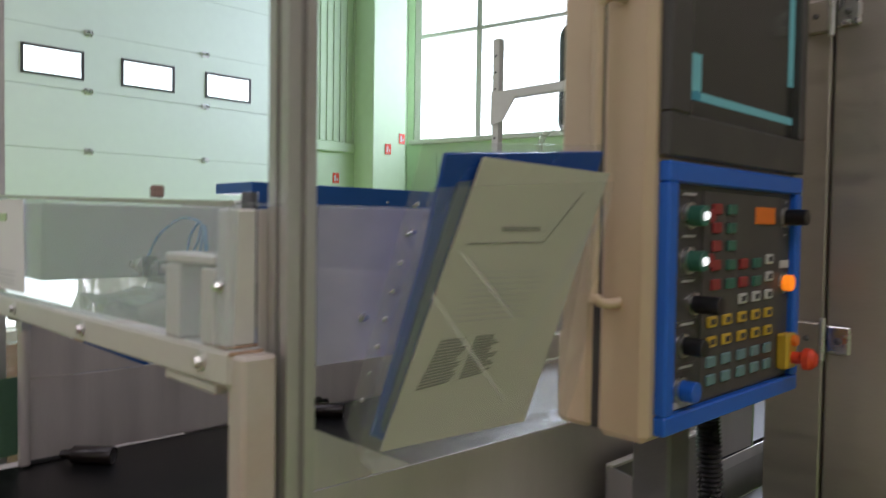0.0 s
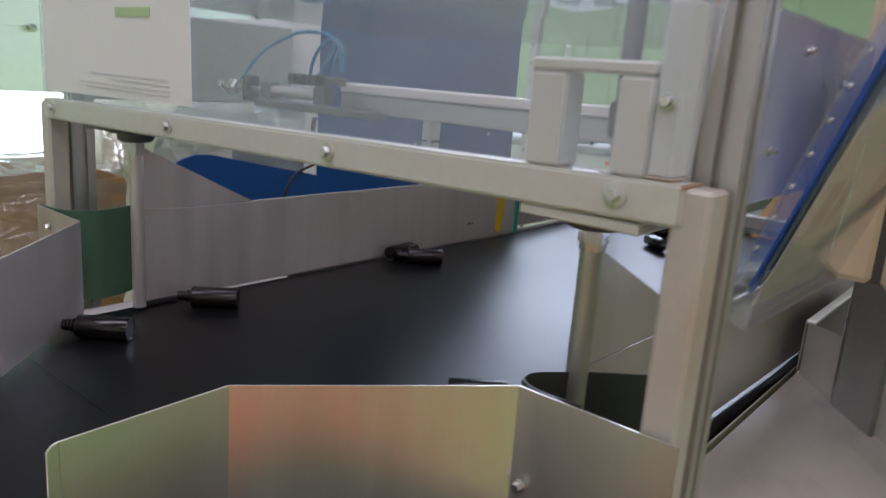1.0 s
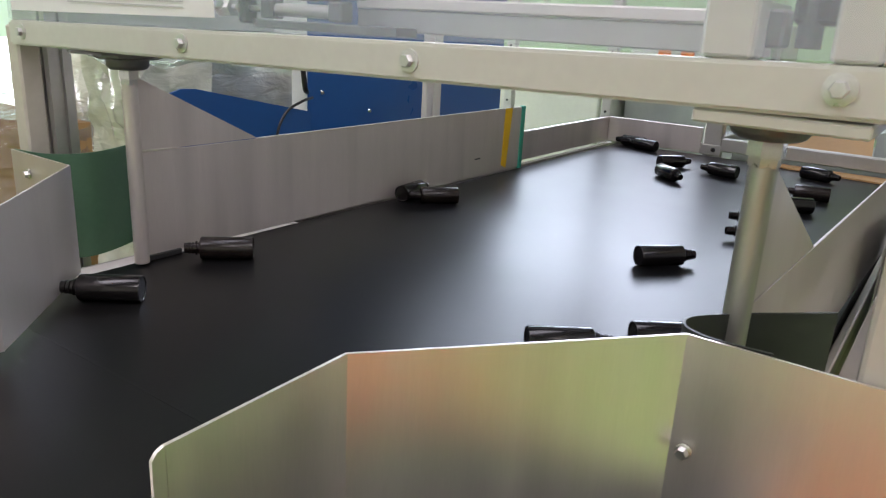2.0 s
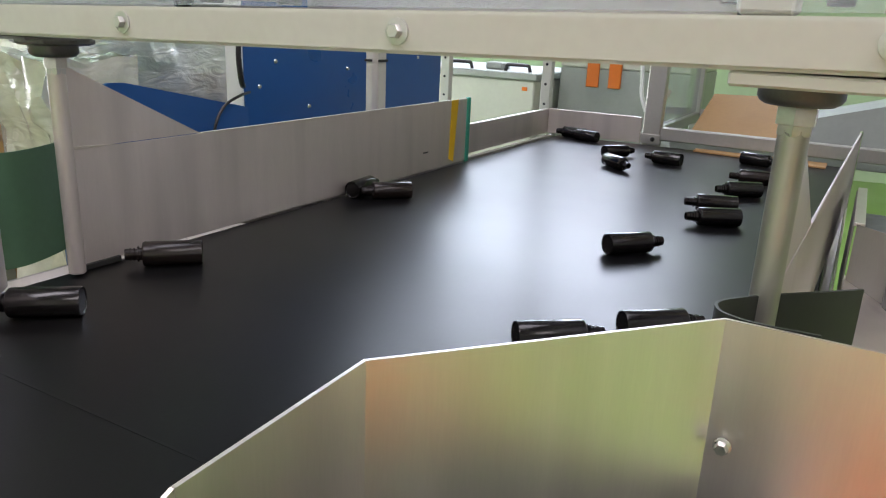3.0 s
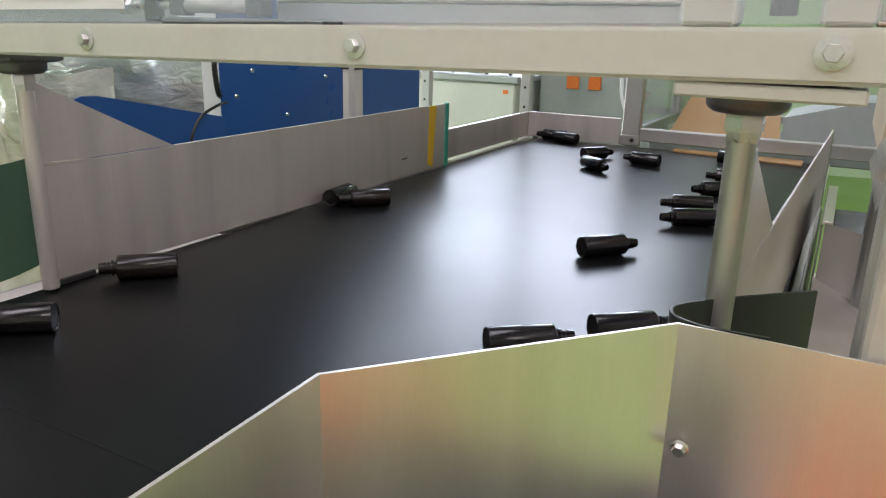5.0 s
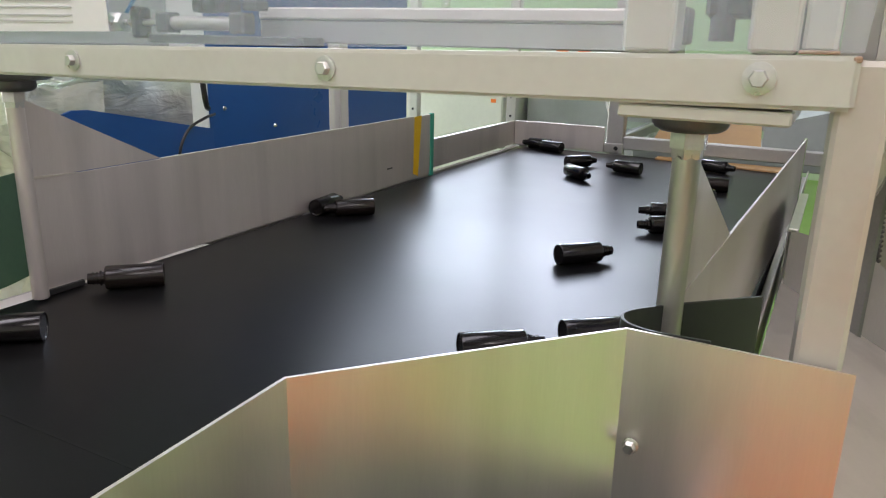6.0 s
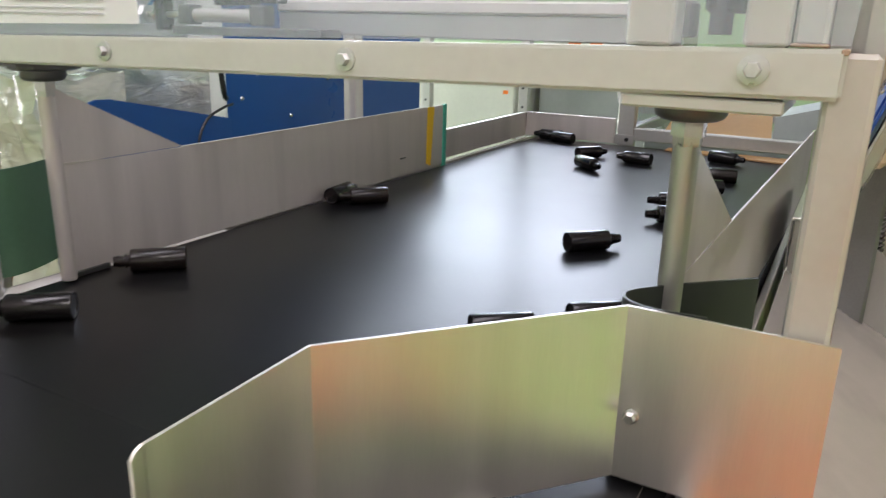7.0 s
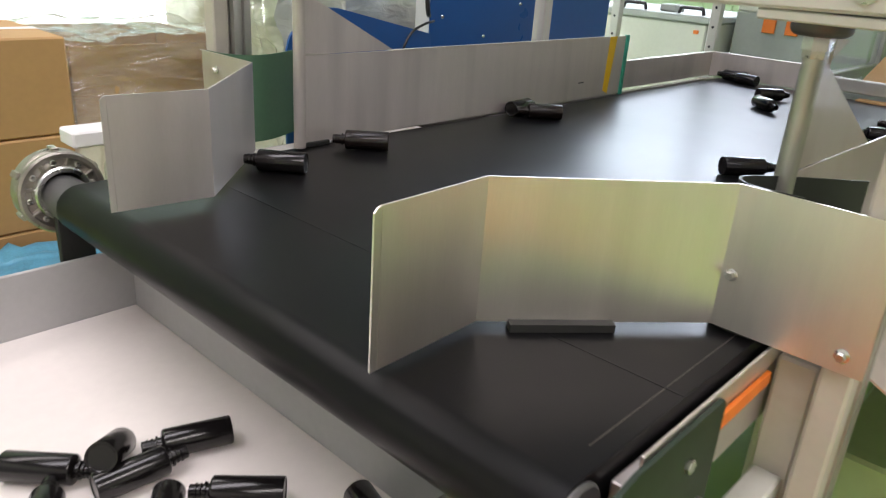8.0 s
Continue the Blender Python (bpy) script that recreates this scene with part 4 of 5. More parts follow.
part("handle", sweep(bmesh.new(), curve_points([(0.946, 0.585, 1.362), (0.925, 0.60, 1.360), (0.915, 0.612, 1.372), (0.915, 0.614, 1.40), (0.915, 0.614, 1.80), (0.915, 0.612, 1.828), (0.925, 0.60, 1.84), (0.946, 0.585, 1.838)], 40), 0.0085, 12), "beige", cp, "bent beige bar handle")
bm = bmesh.new()
for lo, hi in (((0.968, 0.515, 1.155), (1.50, 0.536, 1.186)), ((0.968, 0.515, 1.552), (1.50, 0.536, 1.585)),
               ((0.968, 0.515, 1.186), (0.997, 0.536, 1.552)), ((1.472, 0.515, 1.186), (1.50, 0.536, 1.552))):
    cube(bm, lo, hi, 0.003)
part("blue_frame", bm, "panel_blue", cp, "raised blue frame")
part("keypad_plate", B((0.997, 0.528, 1.186), (1.472, 0.536, 1.552), 0.001), "dark_grey", cp)
part("keypad", B((1.098, 0.525, 1.190), (1.415, 0.5285, 1.545), 0.002), "key_grey", cp)
COL = [1.132, 1.189, 1.249, 1.307, 1.363]


def key(x, z, mat, w=0.031, h=0.019):
    k = part("key", B((x - w / 2, 0.5195, z - h / 2), (x + w / 2, 0.526, z + h / 2), 0.002), mat, cp)
    if mat in ("key_yellow", "key_white"):
        part("mark", B((x - 0.009, 0.5185, z - 0.004), (x + 0.007, 0.5198, z + 0.005), 0), "ink_dark", k)


for x in COL:
    for z, mat in ((1.322, "key_yellow"), (1.288, "key_yellow"), (1.254, "key_teal"), (1.223, "key_teal")):
        key(x, z, mat)
for x, z in ((1.249, 1.355), (1.307, 1.356), (1.363, 1.357), (1.363, 1.391), (1.363, 1.424)):
    key(x, z, "key_white")
for z in (1.514, 1.482, 1.451, 1.418, 1.385):
    key(1.142, z, "key_red")
    key(1.199, z, "key_green")
for z in (1.418, 1.385):
    key(1.25, z, "key_red")
    key(1.307, z, "key_green")
part("display_label", B((1.300, 0.522, 1.490), (1.385, 0.526, 1.522), 0.001), "orange", cp, "orange logo sticker")


def knob(x, z, r, mat, lit=None, depth=0.03):
    k = part("button", rod(bmesh.new(), (x, 0.529, z), (x, 0.529 - depth, z), r, 20), mat, cp)
    part("ring", lathe(bmesh.new(), [(r * 1.02, 0), (r * 1.35, 0), (r * 1.3, 0.005), (r * 1.02, 0.006)], 24, along((x, 0.5285, z), (x, 0, z))), "steel", k)
    if lit:
        part("lamp", lathe(bmesh.new(), [(0, 0), (r * 0.45, 0), (r * 0.35, 0.004), (0, 0.006)], 16, along((x, 0.529 - depth, z), (x, 0, z))), lit, k, "glowing lens")


knob(1.055, 1.501, 0.017, "key_green", "lit_lamp")
knob(1.055, 1.428, 0.017, "key_green", "lit_lamp")
knob(1.087, 1.501, 0.012, "key_red", depth=0.026)
knob(1.087, 1.428, 0.012, "key_red", depth=0.026)
knob(1.075, 1.356, 0.015, "black", depth=0.05)
knob(1.045, 1.290, 0.015, "black", depth=0.04)
knob(1.040, 1.218, 0.017, "panel_blue", depth=0.03)
knob(1.445, 1.375, 0.016, "lit_orange", depth=0.02)
knob(1.445, 1.505, 0.016, "black", depth=0.045)
for z, x0, x1 in ((1.536, 1.02, 1.085), (1.468, 1.02, 1.085), (1.395, 1.02, 1.085), (1.325, 1.02, 1.085), (1.255, 1.02, 1.085), (1.535, 1.43, 1.46), (1.47, 1.43, 1.46)):
    part("text_plate", B((x0, 0.5265, z - 0.006), (x1, 0.529, z + 0.006), 0.001), "key_grey", cp)
    part("text_bar", B((x0 + 0.012, 0.5255, z - 0.002), (x1 - 0.012, 0.5268, z + 0.002), 0), "key_white", cp)
part("label_plate", B((1.005, 0.526, 1.189), (1.085, 0.529, 1.200), 0.001), "key_white", cp, "white label strip")
part("label_plate", B((1.425, 0.526, 1.404), (1.468, 0.529, 1.420), 0.001), "key_white", cp)
es = part("emergency_stop", B((1.420, 0.505, 1.205), (1.470, 0.529, 1.275), 0.004), "key_yellow", cp, "yellow emergency stop base")
part("mushroom", lathe(bmesh.new(), [(0, 0), (0.012, 0), (0.012, 0.018), (0.022, 0.024), (0.021, 0.036), (0.013, 0.045), (0, 0.047)], 24, along((1.446, 0.506, 1.228), (1.446, 0, 1.228))), "red", es, "red mushroom button")
part("lock", rod(bmesh.new(), (1.446, 0.506, 1.262), (1.446, 0.496, 1.262), 0.011, 14), "orange", es)
# screen above the keypad
bm = bmesh.new()
for lo, hi in (((0.965, 0.515, 1.592), (1.505, 0.536, 1.66)), ((0.965, 0.515, 1.66), (1.03, 0.536, 2.28)), ((1.475, 0.515, 1.66), (1.505, 0.536, 2.28)), ((1.03, 0.515, 2.2), (1.475, 0.536, 2.28))):
    cube(bm, lo, hi, 0.003)
scr = part("screen_frame", bm, "dark_grey", cp, "dark grey screen surround")
part("screen", B((1.03, 0.530, 1.66), (1.475, 0.536, 2.20), 0), "screen", scr, "dark glossy screen")
for lo, hi in (((1.04, 1.690), (1.085, 1.765)), ((1.04, 1.690), (1.470, 1.704)), ((1.445, 1.765), (1.470, 1.96))):
    part("display_bar", B((lo[0], 0.5285, lo[1]), (hi[0], 0.5305, hi[1]), 0), "screen_teal", scr, "teal screen bar")
part("arm", B((1.18, 0.62, 0.0), (1.26, 0.70, 1.146), 0.006), "dark_steel", cp, "dark support arm")

# steel cabinet beside it
cab = thing("steel_cabinet", (1.9, 0.0, 0), "tall stainless steel machine cabinet with hinged doors", "cabinet")
part("body", B((1.625, -0.9, 0.05), (2.4, 0.62, 2.7), 0.004), "stainless", cab)
part("door", B((1.600, 0.502, 0.08), (1.624, 0.620, 2.68), 0.003), "stainless", cab)
part("door", B((1.600, -0.30, 0.08), (1.624, 0.495, 2.68), 0.003), "stainless", cab)
part("door", B((1.600, -0.9, 0.08), (1.624, -0.306, 2.68), 0.003), "stainless", cab)
for z in (1.25, 1.93):
    hg = part("hinge", B((1.588, 0.446, z - 0.028), (1.600, 0.492, z + 0.03), 0.003), "steel", cab, "steel door hinge")
    part("hinge_leaf", B((1.584, 0.504, z - 0.035), (1.600, 0.556, z + 0.035), 0.004), "stainless", hg)
    part("hinge_pin", rod(bmesh.new(), (1.586, 0.498, z - 0.045), (1.586, 0.498, z + 0.045), 0.006, 14), "steel", hg)
    for y in (0.468, 0.53):
        part("screw", hexbolt(bmesh.new(), (1.5865, y, z), (-1, 0, 0), 0.005, 0.007), "dark_steel", hg)
# Dark box, added to darken the open space beneath the control panel.
mb = thing("machine_base", (1.8, 0.68, 0), "dark box added beneath the control panel to darken the space", "machine base")
part("body", B((1.30, 0.64, 0.04), (1.59, 0.742, 0.80), 0.004), "dark_steel", mb)
part("body", B((1.593, 0.63, 0.04), (2.35, 0.742, 0.80), 0.004), "dark_steel", mb)
part("rail", B((1.29, 0.63, 0.802), (2.35, 0.65, 0.815), 0.002), "alu_dull", mb, "dull edge rail")
part("plinth", B((1.34, 0.65, 0), (2.30, 0.73, 0.039), 0), "rubber", mb)

# corrugated hose under the panel
bm = bmesh.new()
path = curve_points([(1.36, 0.64, 1.142), (1.36, 0.63, 1.02), (1.36, 0.62, 0.86), (1.34, 0.60, 0.6), (1.30, 0.60, 0.3), (1.30, 0.62, 0.01)], 150)
sweep(bm, path, [0.021 if k % 2 else 0.026 for k in range(len(path))], 14)
whole("corrugated_hose", bm, "black", "black corrugated cable hose below the control panel", "hose")

# folder in a clear wall pocket
fo = thing("document_pocket", (0.57, 0.74, 1.13), "clear plastic pocket with blue folder and printed sheets", "document holder")
FO = Matrix.Translation((0.530, 0.568, 1.568)) @ Matrix(((0.9989, 0.0454, -0.0110), (-0.0247, 0.3115, -0.9499), (0.0397, -0.9491, -0.3123))).to_4x4()


def leaf(corners, depth, thick):
    """A flat sheet in the pocket's own plane: across, down, and forward."""
    return turned(bmesh.new(), FO, lambda b: prism(b, [(u, v, depth) for u, v in corners], (0, 0, thick)))


part("back_board", leaf([(-0.006, -0.002), (0.341, -0.016), (0.415, 0.463), (-0.010, 0.435), (-0.044, 0.373)], -0.022, 0.003), "pocket", fo, "clear back sheet")
part("folder", leaf([(0.019, 0.006), (0.329, -0.008), (0.298, 0.434), (0.013, 0.367)], -0.012, 0.006), "folder", fo, "blue plastic folder")
part("folder", leaf([(0.046, 0.040), (0.067, 0.038), (0.006, 0.385), (0.000, 0.370)], -0.0055, 0.003), "folder_edge", fo, "grey-blue folder edge")
part("folder", leaf([(0.028, 0.010), (0.080, 0.005), (0.010, 0.400), (-0.012, 0.385)], -0.0095, 0.003), "folder", fo, "blue folder spine")
sh = part("printed_sheet", leaf([(0.074, 0.006), (0.346, 0.022), (0.298, 0.434), (0.002, 0.409)], 0.0, 0.0025), "sheet", fo, "pale green printed sheet")
part("heading", leaf([(0.136, 0.098), (0.215, 0.101), (0.218, 0.107), (0.139, 0.105)], 0.0028, 0.0008), "ink", sh)


def stroke(a, b, w, mat="ink"):
    d = Vector((b[0] - a[0], b[1] - a[1])).normalized() * w
    return part("rule", leaf([(a[0], a[1]), (b[0], b[1]), (b[0] - d.y, b[1] + d.x), (a[0] - d.y, a[1] + d.x)], 0.0028, 0.0008), mat, sh)


stroke((0.077, 0.118), (0.231, 0.124), 0.0018)
stroke((0.231, 0.124), (0.295, 0.049), 0.0018)
rnd = random.Random(4)
TL4, TR4, BL4, BR4 = Vector((0.07, 0.255)), Vector((0.192, 0.262)), Vector((0.041, 0.327)), Vector((0.188, 0.323))
for k in range(15):
    f = k / 15
    a, b, h = TL4.lerp(BL4, f), TR4.lerp(BR4, f), (BL4 - TL4) / 15 * 0.62
    for g0, g1 in ((0.0, 0.34 + 0.12 * rnd.random()), (0.54, 0.82 + 0.18 * rnd.random())):
        p, r = a.lerp(b, g0), a.lerp(b, g1)
        part("text_line", leaf([p, r, r + h, p + h], 0.0028, 0.0006), "ink", sh)
up = (TL4 - BL4)
for k in range(9):
    a, b = TL4 + up * (0.35 + 0.12 * k), TR4 + up * (0.35 + 0.12 * k) + (TR4 - TL4) * 0.25
    part("text_line", leaf([a, b, b + Vector((0, 0.0013)), a + Vector((0, 0.0013))], 0.0028, 0.0005), "ink_pale", sh)
part("front_cover", leaf([(-0.011, 0.043), (0.348, 0.032), (0.415, 0.463), (-0.010, 0.435), (-0.044, 0.373)], 0.010, 0.0025), "pocket", fo, "clear front cover")
# Pale strips: highlights along the cover's diagonal creases, painted on.
for a, b in (((0.023, 0.182), (0.218, 0.374)), ((0.055, 0.125), (0.190, 0.233))):
    w = Vector((b[1] - a[1], a[0] - b[0])).normalized() * 0.0035
    part("crease", leaf([a, b, (b[0] + w.x, b[1] + w.y), (a[0] + w.x, a[1] + w.y)], 0.0128, 0.0006), "crease", fo, "pale strip for the highlight on a cover crease")
part("rim", leaf([(-0.010, 0.435), (0.415, 0.463), (0.415, 0.449), (-0.010, 0.421)], -0.018, 0.0275), "pocket", fo, "clear folded rim")
E1, E2 = Vector((-0.006, -0.002)), Vector((-0.044, 0.373))
for f in (0.2, 0.3, 0.4, 0.5, 0.6, 0.7, 0.8, 0.9):
    e = E1.lerp(E2, f)
    part("rivet", turned(bmesh.new(), FO, lambda b: lathe(b, [(0, 0.0), (0.0035, 0.0), (0.0025, 0.002), (0, 0.003)], 12, Matrix.Translation((e.x + 0.012, e.y, -0.0185)))), "steel", fo)
for o in fo.children_recursive:
    if o.data.materials[0] in (M["pocket"], M["crease"]):
        o.visible_shadow = False

# ---- chute and bin on the operator's side ----
ch = thing("discharge_chute", (1.0, 0.6, 0), "dull aluminium discharge chute beside the conveyor", "chute")
part("slope", prism(bmesh.new(), [(0.44, 0.768, 0.895), (1.23, 0.768, 0.895), (1.23, 0.40, 0.70), (0.44, 0.40, 0.70)], (0, 0.0015, -0.003)), "alu", ch)
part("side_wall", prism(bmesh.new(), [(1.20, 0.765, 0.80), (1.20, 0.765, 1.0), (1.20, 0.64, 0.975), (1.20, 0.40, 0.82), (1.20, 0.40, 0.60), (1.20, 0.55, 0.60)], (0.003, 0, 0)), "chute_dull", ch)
part("top_edge", B((1.20, 0.752, 0.996), (1.59, 0.770, 1.003), 0.001), "alu", ch)
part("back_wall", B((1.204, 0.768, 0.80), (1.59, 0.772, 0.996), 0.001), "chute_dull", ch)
part("stand", B((0.9, 0.42, 0), (0.94, 0.46, 0.71), 0.003), "paint", ch)
part("stand", B((0.5, 0.42, 0), (0.54, 0.46, 0.71), 0.003), "paint", ch)

# short posts and foot brackets under the belt end
sp = thing("support_stand", (0.39, 0.75, 0), "grey painted tube stand carrying the belt end", "stand")
part("post", B((0.372, 0.728, 0), (0.425, 0.780, 0.868), 0.004), "paint_low", sp)
part("cross_bar", B((0.20, 0.735, 0.66), (0.371, 0.775, 0.70), 0.003), "paint", sp)
part("foot_bracket", B((0.33, 0.62, 0.64), (0.372, 0.73, 0.65), 0.002), "paint", sp)
part("bolt", hexbolt(bmesh.new(), (0.35, 0.65, 0.651), (0, 0, 1), 0.007, 0.011), "steel", sp)
cbm = thing("side_cabinet", (0.5, 0.55, 0), "pale green painted machine base cabinet", "cabinet")
part("body", B((0.56, 0.48, 0.05), (0.86, 0.73, 0.66), 0.006), "pale_green", cbm)
part("plinth", B((0.58, 0.50, 0.0), (0.84, 0.71, 0.049), 0.003), "rubber", cbm)

# ---- back frame of the conveyor ----
bf = thing("back_frame", (2.76, 1.3, 0), "aluminium profile frame with clear panes behind the belt", "frame")
part("post", B((2.740, 1.490, 0), (2.785, 1.562, 1.50), 0.004), "profile", bf)
part("cross_rail", B((2.740, 0.55, 0.902), (2.780, 1.489, 0.955), 0.004), "profile", bf)
part("side_rail", B((2.786, 1.500, 0.905), (3.62, 1.545, 0.950), 0.004), "profile", bf)
part("side_pane", B((2.786, 1.520, 0.951), (3.58, 1.524, 1.50), 0), "pane", bf, "clear pane")
part("far_post", B((3.58, 1.500, 0), (3.625, 1.545, 1.50), 0.004), "profile", bf)
part("top_rail", B((2.786, 1.500, 1.455), (3.62, 1.545, 1.50), 0.004), "profile", bf)
part("cap", B((2.7335, 1.485, 0.884), (2.740, 1.567, 0.925), 0.002), "profile", bf)
part("bolt", hexbolt(bmesh.new(), (2.733, 1.515, 0.905), (-1, 0, 0), 0.007, 0.009), "black", bf)
part("far_rail", B((3.58, 0.55, 0.93), (3.62, 1.499, 0.965), 0.003), "profile", bf)
whole("cardboard_strip", prism(bmesh.new(), [(2.60, 0.87, 0.8855), (2.715, 0.87, 0.8855), (2.715, 1.335, 0.8855), (2.66, 1.335, 0.8855)], (0, 0, 0.006)), "cardboard", "thin cardboard strip lying on the belt end", "cardboard")
whole("cardboard_sheet", prism(bmesh.new(), [(3.02, 0.98, 0.90), (3.02, 1.43, 0.90), (3.45, 1.42, 1.05), (3.45, 1.03, 1.06)], (-0.003, 0, 0.006)), "cardboard", "large brown cardboard sheet leaning behind the frame", "cardboard")
tb = thing("packing_table", (3.3, 1.0, 0), "grey steel packing table behind the conveyor", "table")
part("top", B((2.84, 0.35, 0.86), (3.55, 1.47, 0.897), 0.004), "machine_grey", tb)
for x in (2.86, 3.5):
    for y in (0.37, 1.42):
        part("leg", B((x, y, 0), (x + 0.04, y + 0.04, 0.86), 0.002), "profile", tb)
gp = thing("grey_cover", (3.3, 0.6, 0.9), "grey sheet metal machine cover with slanted top", "cover")
part("shell", prism(bmesh.new(), [(3.05, 0.98, 0.897), (3.05, 0.98, 1.01), (3.05, 0.70, 1.09), (3.05, 0.36, 1.10), (3.05, 0.36, 0.897)], (0.48, 0, 0)), "machine_grey", gp)

# cream machine with black handles
mc = thing("cream_machine", (3.6, 2.7, 0), "cream painted machine cabinet with black lid handles", "machine")
part("body", B((3.48, 2.36, 0.06), (4.3, 3.3, 1.045), 0.008), "machine", mc)
part("lid", B((3.46, 2.34, 1.048), (4.32, 3.32, 1.085), 0.006), "machine_grey", mc)
for y in (2.42, 2.78):
    part("handle", sweep(bmesh.new(), curve_points([(3.55, y, 1.085), (3.55, y + 0.01, 1.115), (3.55, y + 0.03, 1.12), (3.55, y + 0.12, 1.12), (3.55, y + 0.14, 1.115), (3.55, y + 0.15, 1.085)], 20), 0.010, 8), "black", mc, "black bow handle")
part("plug", B((3.60, 2.62, 1.086), (3.72, 2.72, 1.125), 0.006), "machine_grey", mc)
part("label", B((3.476, 2.40, 0.99), (3.480, 2.43, 1.01), 0), "orange", mc)
part("plinth", B((3.52, 2.4, 0), (4.26, 3.26, 0.06), 0), "rubber", mc)
gm = thing("grey_machine", (3.7, 2.0, 0), "grey steel machine side with orange panels", "machine")
part("body", B((3.75, 1.60, 0.0), (4.5, 2.32, 1.12), 0.006), "machine_grey", gm)
for y in (2.09, 1.965):
    part("orange_panel", B((3.738, y, 1.02), (3.75, y + 0.07, 1.30), 0.003), "orange", gm, "orange panel")
part("upper_box", B((3.752, 1.60, 1.122), (4.5, 2.32, 1.42), 0.006), "machine", gm)
part("strap", sweep(bmesh.new(), curve_points([(3.72, 1.86, 1.24), (3.70, 1.84, 1.10), (3.70, 1.83, 1.0), (3.70, 1.80, 0.92)], 16), 0.012), "paper", gm, "white cable")
part("black_latch", B((3.735, 1.80, 1.17), (3.75, 1.84, 1.20), 0.003), "black", gm)


def perforated_post(y, top):
    t = thing("perforated_post", (2.80, y, 0), "light grey steel post with a row of holes", "post", "perforated posts")
    part("upright", B((2.79, y - 0.022, 0), (2.83, y + 0.022, top), 0.003), "paint", t)
    z = 1.0
    while z < top - 0.05:
        part("hole", lathe(bmesh.new(), [(0, 0), (0.006, 0), (0.006, 0.002), (0, 0.002)], 10, along((2.7895, y, z), (0, y, z))), "black", t)
        z += 0.085
    return t


perforated_post(2.53, 2.45)
perforated_post(2.02, 2.62)
arm = thing("hanging_filter", (2.81, 2.07, 1.95), "black cylindrical filter hung on grey bracket arms", "filter")
part("arm", B((2.785, 1.80, 2.135), (2.789, 2.55, 2.175), 0.001), "paint", arm)
part("arm", B((2.832, 1.80, 2.135), (2.836, 2.55, 2.175), 0.001), "paint", arm)
part("gusset", prism(bmesh.new(), [(2.780, 2.55, 2.18), (2.780, 2.38, 2.14), (2.780, 2.47, 2.02), (2.780, 2.55, 2.00)], (0.004, 0, 0)), "paint", arm)
part("gusset", prism(bmesh.new(), [(2.780, 1.83, 2.19), (2.780, 1.99, 2.19), (2.780, 1.99, 2.10), (2.780, 1.90, 2.00), (2.780, 1.83, 2.0)], (0.004, 0, 0)), "paint", arm)
part("canister", lathe(bmesh.new(), [(0, 0), (0.07, 0.004), (0.11, 0.025), (0.125, 0.06), (0.125, 0.50), (0.11, 0.53), (0, 0.54)], 32, Matrix.Translation((2.97, 2.10, 1.93))), "black", arm, "black canister")
part("hose", sweep(bmesh.new(), curve_points([(2.97, 2.26, 1.99), (2.95, 2.33, 1.95), (2.95, 2.38, 1.80), (2.95, 2.42, 1.60), (2.95, 2.45, 1.45)], 60), [0.016 if k % 2 else 0.018 for k in range(61)], 10), "film", arm, "ribbed clear hose")

# ---- blue machine behind the belt ----
bl = thing("blue_machine", (1.8, 2.5, 0), "deep blue painted machine hood behind the conveyor", "machine")
part("panel", B((1.272, 2.320, 0.40), (2.38, 2.326, 1.625), 0.002), "blue", bl, "deep blue sheet panel")
part("top_fold", B((1.272, 2.3265, 1.585), (2.38, 2.60, 1.625), 0.002), "blue", bl)
part("side", B((1.272, 2.3265, 0.40), (1.280, 2.392, 1.284), 0.002), "paper", bl)
part("upper_side", B((1.272, 2.3265, 1.286), (1.280, 2.9, 1.559), 0.002), "paper", bl)
part("side", B((2.372, 2.3265, 0.0), (2.380, 2.9, 1.559), 0.002), "machine", bl)
part("base", B((1.29, 2.34, 0.0), (2.37, 2.9, 0.40), 0.004), "blue", bl)
for x, z in ((1.40, 1.19), (1.33, 1.12), (1.55, 1.05), (1.33, 0.98), (1.75, 1.16), (2.2, 1.19), (1.45, 1.57), (1.9, 1.57)):
    part("rivet", lathe(bmesh.new(), [(0, 0), (0.007, 0), (0.005, 0.004), (0, 0.005)], 12, along((x, 2.3195, z), (x, 0, z))), "steel", bl)
part("grey_cabinet", B((0.62, 2.46, 1.287), (1.2705, 2.70, 1.53), 0.004), "machine_grey", bl, "grey sheet metal cabinet")
tr = thing("blue_trough", (1.0, 2.24, 0), "blue painted sloping trough side behind the guard", "trough")
side = [(x, 2.235 + 0.1295 * (x - 0.76), z) for x, z in ((0.625, 0.60), (1.262, 0.60), (1.262, 1.068), (0.82, 1.158), (0.775, 1.160), (0.735, 1.149), (0.70, 1.134), (0.663, 1.114), (0.640, 1.088), (0.627, 1.05), (0.625, 1.00))]
part("side", prism(bmesh.new(), side, (-0.001, 0.006, 0)), "blue", tr, "blue sheet side")
part("leg", B((0.80, 2.25, 0), (0.84, 2.29, 0.60), 0.002), "blue", tr)
part("leg", B((1.20, 2.31, 0), (1.24, 2.35, 0.60), 0.002), "blue", tr)
